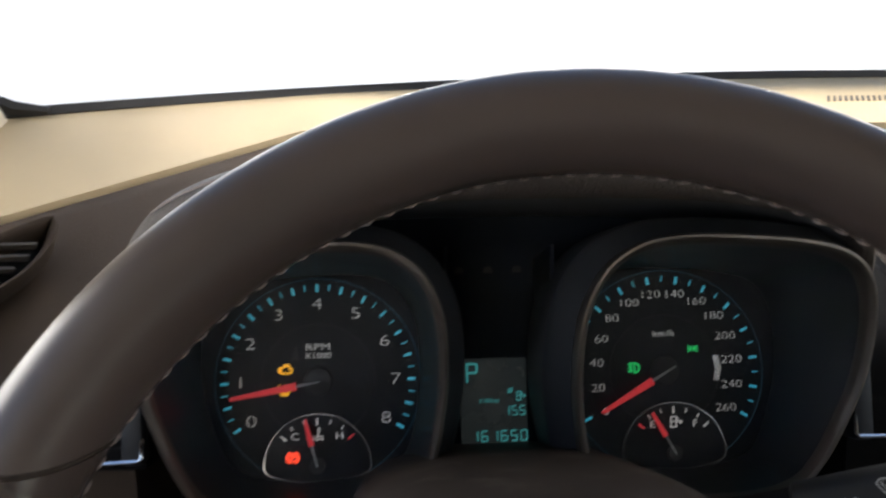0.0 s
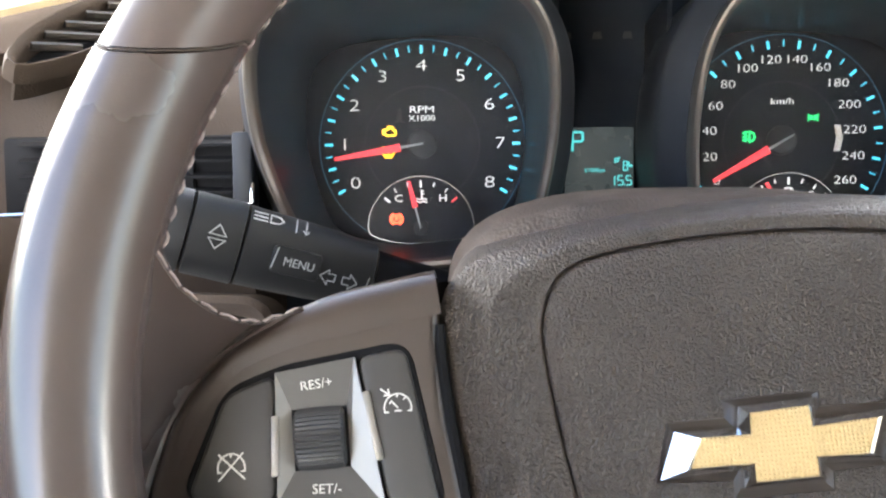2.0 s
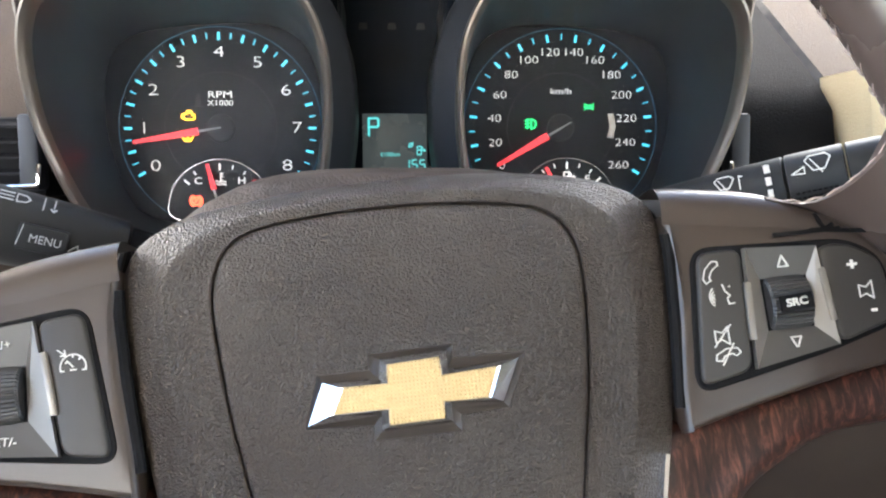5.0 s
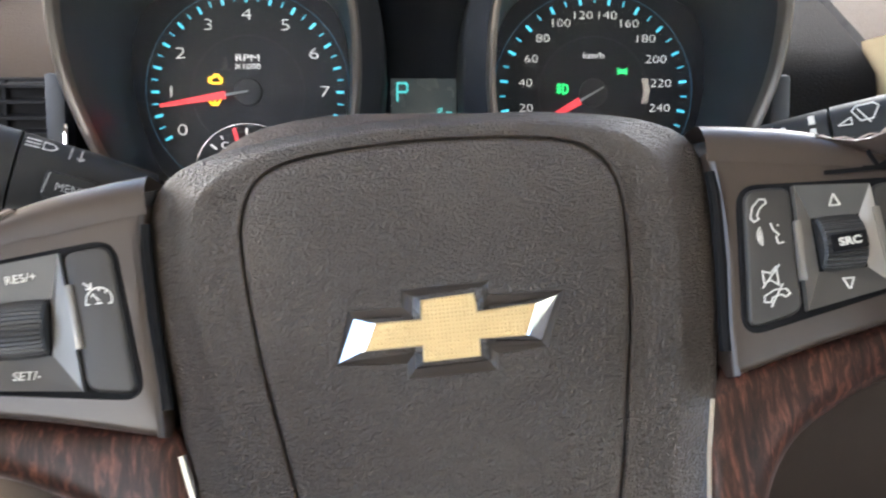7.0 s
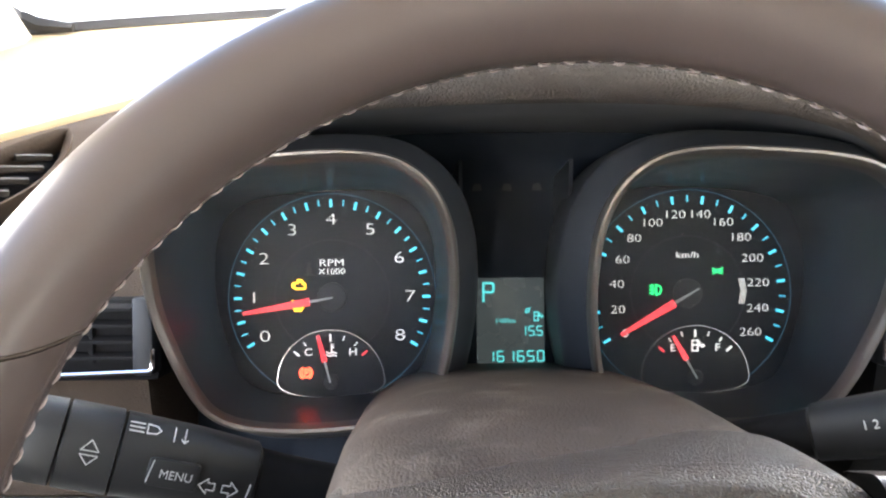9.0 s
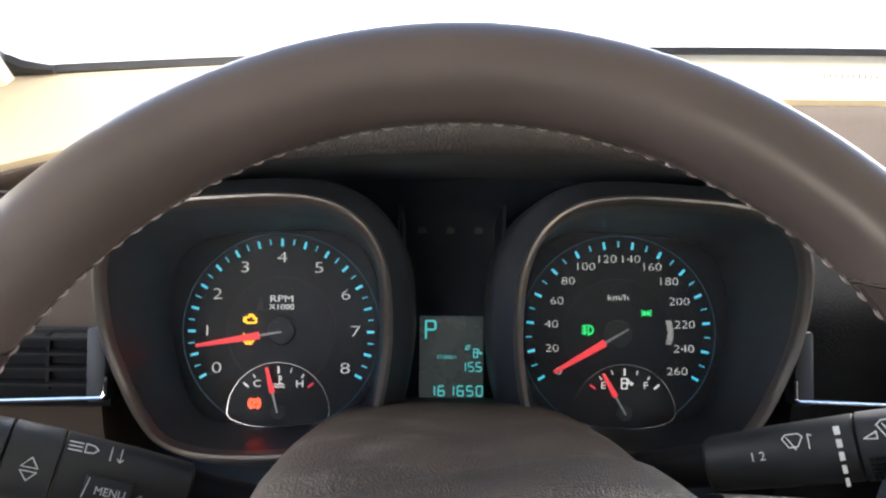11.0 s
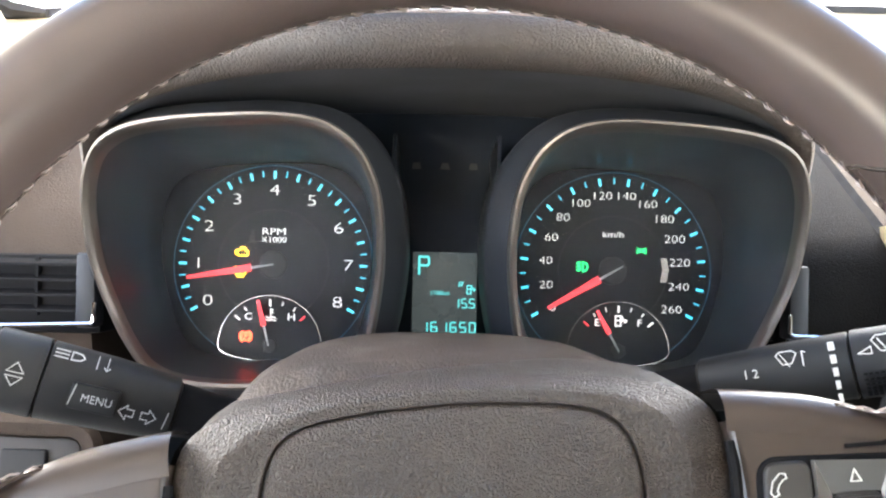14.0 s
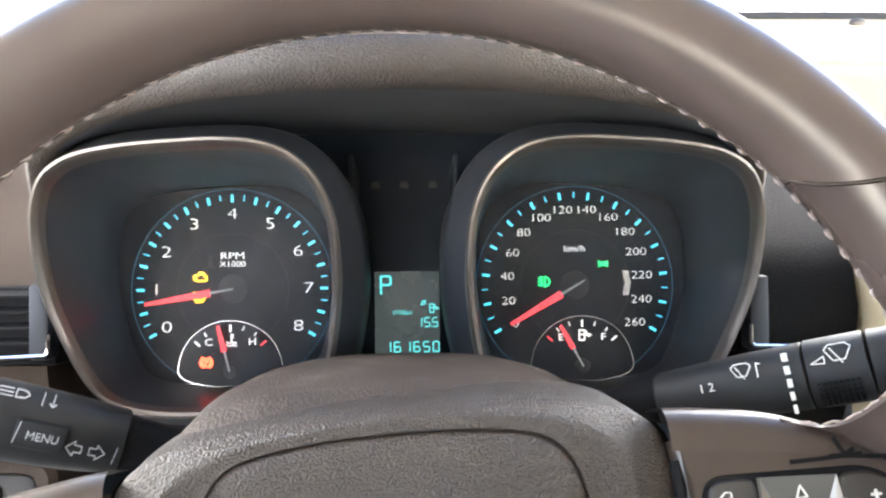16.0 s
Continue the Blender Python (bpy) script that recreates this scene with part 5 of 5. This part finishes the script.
PAD = [(-0.0540, 0.0080), (-0.0530, 0.0190), (-0.0480, 0.0285), (-0.0360, 0.0334), (-0.0100, 0.0356), (0.0170, 0.0350), (0.0390, 0.0325), (0.0495, 0.0280), (0.0552, 0.0190), (0.0562, 0.0050), (0.0540, -0.0210), (0.0495, -0.0460), (0.0440, -0.0720), (0.0360, -0.0960), (0.0, -0.1020), (-0.0340, -0.0960), (-0.0415, -0.0700), (-0.0465, -0.0460), (-0.0512, -0.0200)]


RECESS = [(-0.0301, -0.0270), (-0.0253, -0.0123), (-0.0106, -0.0123), (-0.0106, -0.0078), (0.0144, -0.0076), (0.0140, -0.0115), (0.0355, -0.0122), (0.0290, -0.0276), (0.0148, -0.0280), (0.0144, -0.0326), (-0.0108, -0.0326), (-0.0106, -0.0282)]


def airbag():
    """The grained hub cover: a sloping border, a moulded crease and a domed pad."""
    outer = [Vector((p.x * 1.018, p.y)) for p in spline([(x, z, 0) for x, z in COVER], 128)]
    # start both loops at the same bearing, so that the border is not twisted
    pad = [Vector((p.x, p.y)) for p in spline([(x, z, 0) for x, z in PAD], 512)]
    mid = Vector((0.0012, -0.03))
    bearing = lambda p: math.atan2(p.y - mid.y, p.x - mid.x)
    match = [min(pad, key=lambda q: abs((bearing(q) - bearing(p) + math.pi) % (2 * math.pi) - math.pi)) for p in outer]

    def ring(u, y):
        return [(p.x + (q.x - p.x) * u, y, p.y + (q.y - p.y) * u) for p, q in zip(outer, match)]

    def depth(p, u):
        """A hard-edged side facet low on the border, a soft roll along its top."""
        e = max(0.0, min(1.0, (abs(p.x) - 0.056) / 0.018))
        e = e * e * (3 - 2 * e)
        soft = 0.0278 + 0.0075 * (1 - min(1.0, u / 0.62)) ** 1.5
        facet = 0.0284 + 0.0066 * max(0.0, 1 - u / 0.47) if u > 0.02 else 0.0362
        return soft * (1 - e) + facet * e

    steps = [0.0, 0.03, 0.09, 0.17, 0.26, 0.36, 0.455, 0.465, 0.49, 0.60, 0.75, 0.88]
    def crown(u, y, back, lift):
        """A ring behind the border, which along the top rises backwards into a ridge."""
        rows = []
        for p, (x, _, z) in zip(outer, ring(u, 0.0)):
            w = max(0.0, min(1.0, (p.y - 0.027) / 0.011))
            w = w * w * (3 - 2 * w)
            rows.append((x, y + back * w, z + lift * w))
        return rows

    border = [crown(0.02, 0.070, 0.022, 0.003), crown(0.0, 0.054, 0.030, 0.0090), crown(-0.005, 0.052, 0.026, 0.0105), crown(-0.004, 0.050, 0.022, 0.0100), crown(-0.003, 0.048, 0.010, 0.0070), crown(-0.002, 0.044, 0.001, 0.0033)]
    border += [[(x, depth(p, u), z) for p, (x, y, z) in zip(outer, ring(u, 0.0))] for u in steps]
    border += [ring(0.965, 0.0274), ring(0.985, 0.0278), ring(0.995, 0.0292)]
    cover = part("airbag_cover", loft(border), PEBBLE, wheel, "grained dark brown hub cover")
    rows = []
    for s, y in ((1.0, 0.0290), (0.988, 0.0275), (0.975, 0.0269), (0.94, 0.0264), (0.85, 0.0258), (0.74, 0.0252)):
        rows.append([(mid.x + (q.x - mid.x) * s, y, mid.y + (q.y - mid.y) * s) for q in match])
    bm = loft(rows)
    bm.verts.ensure_lookup_table()
    last = bm.verts[-len(match):]
    rim = [bm.edges.get((last[i - 1], last[i])) for i in range(len(last))]
    cut = [bm.verts.new((x, 0.0247, z)) for x, z in RECESS]
    rim += [bm.edges.new((cut[i - 1], cut[i])) for i in range(len(cut))]
    bmesh.ops.triangle_fill(bm, edges=rim, use_beauty=True)
    pad_ob = part("airbag_pad", bm, PEBBLE, wheel, "grained domed airbag pad")
    for d in (-1, 1):
        run = sorted((p for p in outer if p.x * d > 0.05 and -0.1 < p.y < 0.033), key=lambda p: p.y)
        part("cover_gap", loft([[(p.x - d * 0.001, 0.062, p.y) for p in run], [(p.x - d * 0.001, 0.0470, p.y) for p in run], [(p.x + d * 0.0045, 0.0455, p.y) for p in run]], closed=False), GAP, wheel, "dark gap beside the hub cover")
    return pad_ob


airbag()


def emblem():
    """A slanted cross-shaped emblem: chrome surround and gold face, set in a shallow dark recess."""
    mid = Vector((0.0018, -0.0203))
    base = [Vector(p) for p in RECESS]
    toward = lambda pts, kx, kz: [Vector((mid.x + (p.x - mid.x) * kx, mid.y + (p.y - mid.y) * kz)) for p in pts]
    flat = lambda loop, y: [(p.x, y, p.y) for p in loop]
    chrome = [(-0.0290, -0.0262), (-0.0240, -0.0146), (-0.0080, -0.0150), (-0.0072, -0.0098), (0.0122, -0.0092), (0.0122, -0.0145), (0.0330, -0.0136), (0.0272, -0.0256), (0.0120, -0.0250), (0.0122, -0.0298), (-0.0084, -0.0300), (-0.0080, -0.0254)]
    gold = [(-0.0215, -0.0236), (-0.0182, -0.0168), (-0.0054, -0.0170), (-0.0050, -0.0118), (0.0096, -0.0112), (0.0098, -0.0164), (0.0262, -0.0156), (0.0228, -0.0238), (0.0096, -0.0234), (0.0096, -0.0280), (-0.0058, -0.0282), (-0.0056, -0.0238)]
    foot = [Vector(p) for p in chrome]
    badge = part("emblem_recess", loft([flat(base, 0.0247), flat(toward(base, 0.99, 0.985), 0.0252), flat([p.lerp(q, 0.7) for p, q in zip(base, foot)], 0.0260), flat(foot, 0.0262)], caps=(False, True)), MOULD, wheel, "dark smooth recess round the emblem", smooth=False)
    ch, go = [Vector(p) for p in chrome], [Vector(p) for p in gold]
    part("emblem_surround", loft([flat(ch, 0.0262), flat(ch, 0.0234), flat([a.lerp(b, 0.85) for a, b in zip(ch, go)], 0.0204), flat(go, 0.0208)]), CHROME, badge, "chrome emblem surround", smooth=False)
    part("emblem_face", loft([flat(go, 0.0235), flat(go, 0.0209), flat(toward(go, 0.985, 0.96), 0.0206)], caps=(False, True)), GOLD, badge, "gold textured emblem face", smooth=False)


emblem()
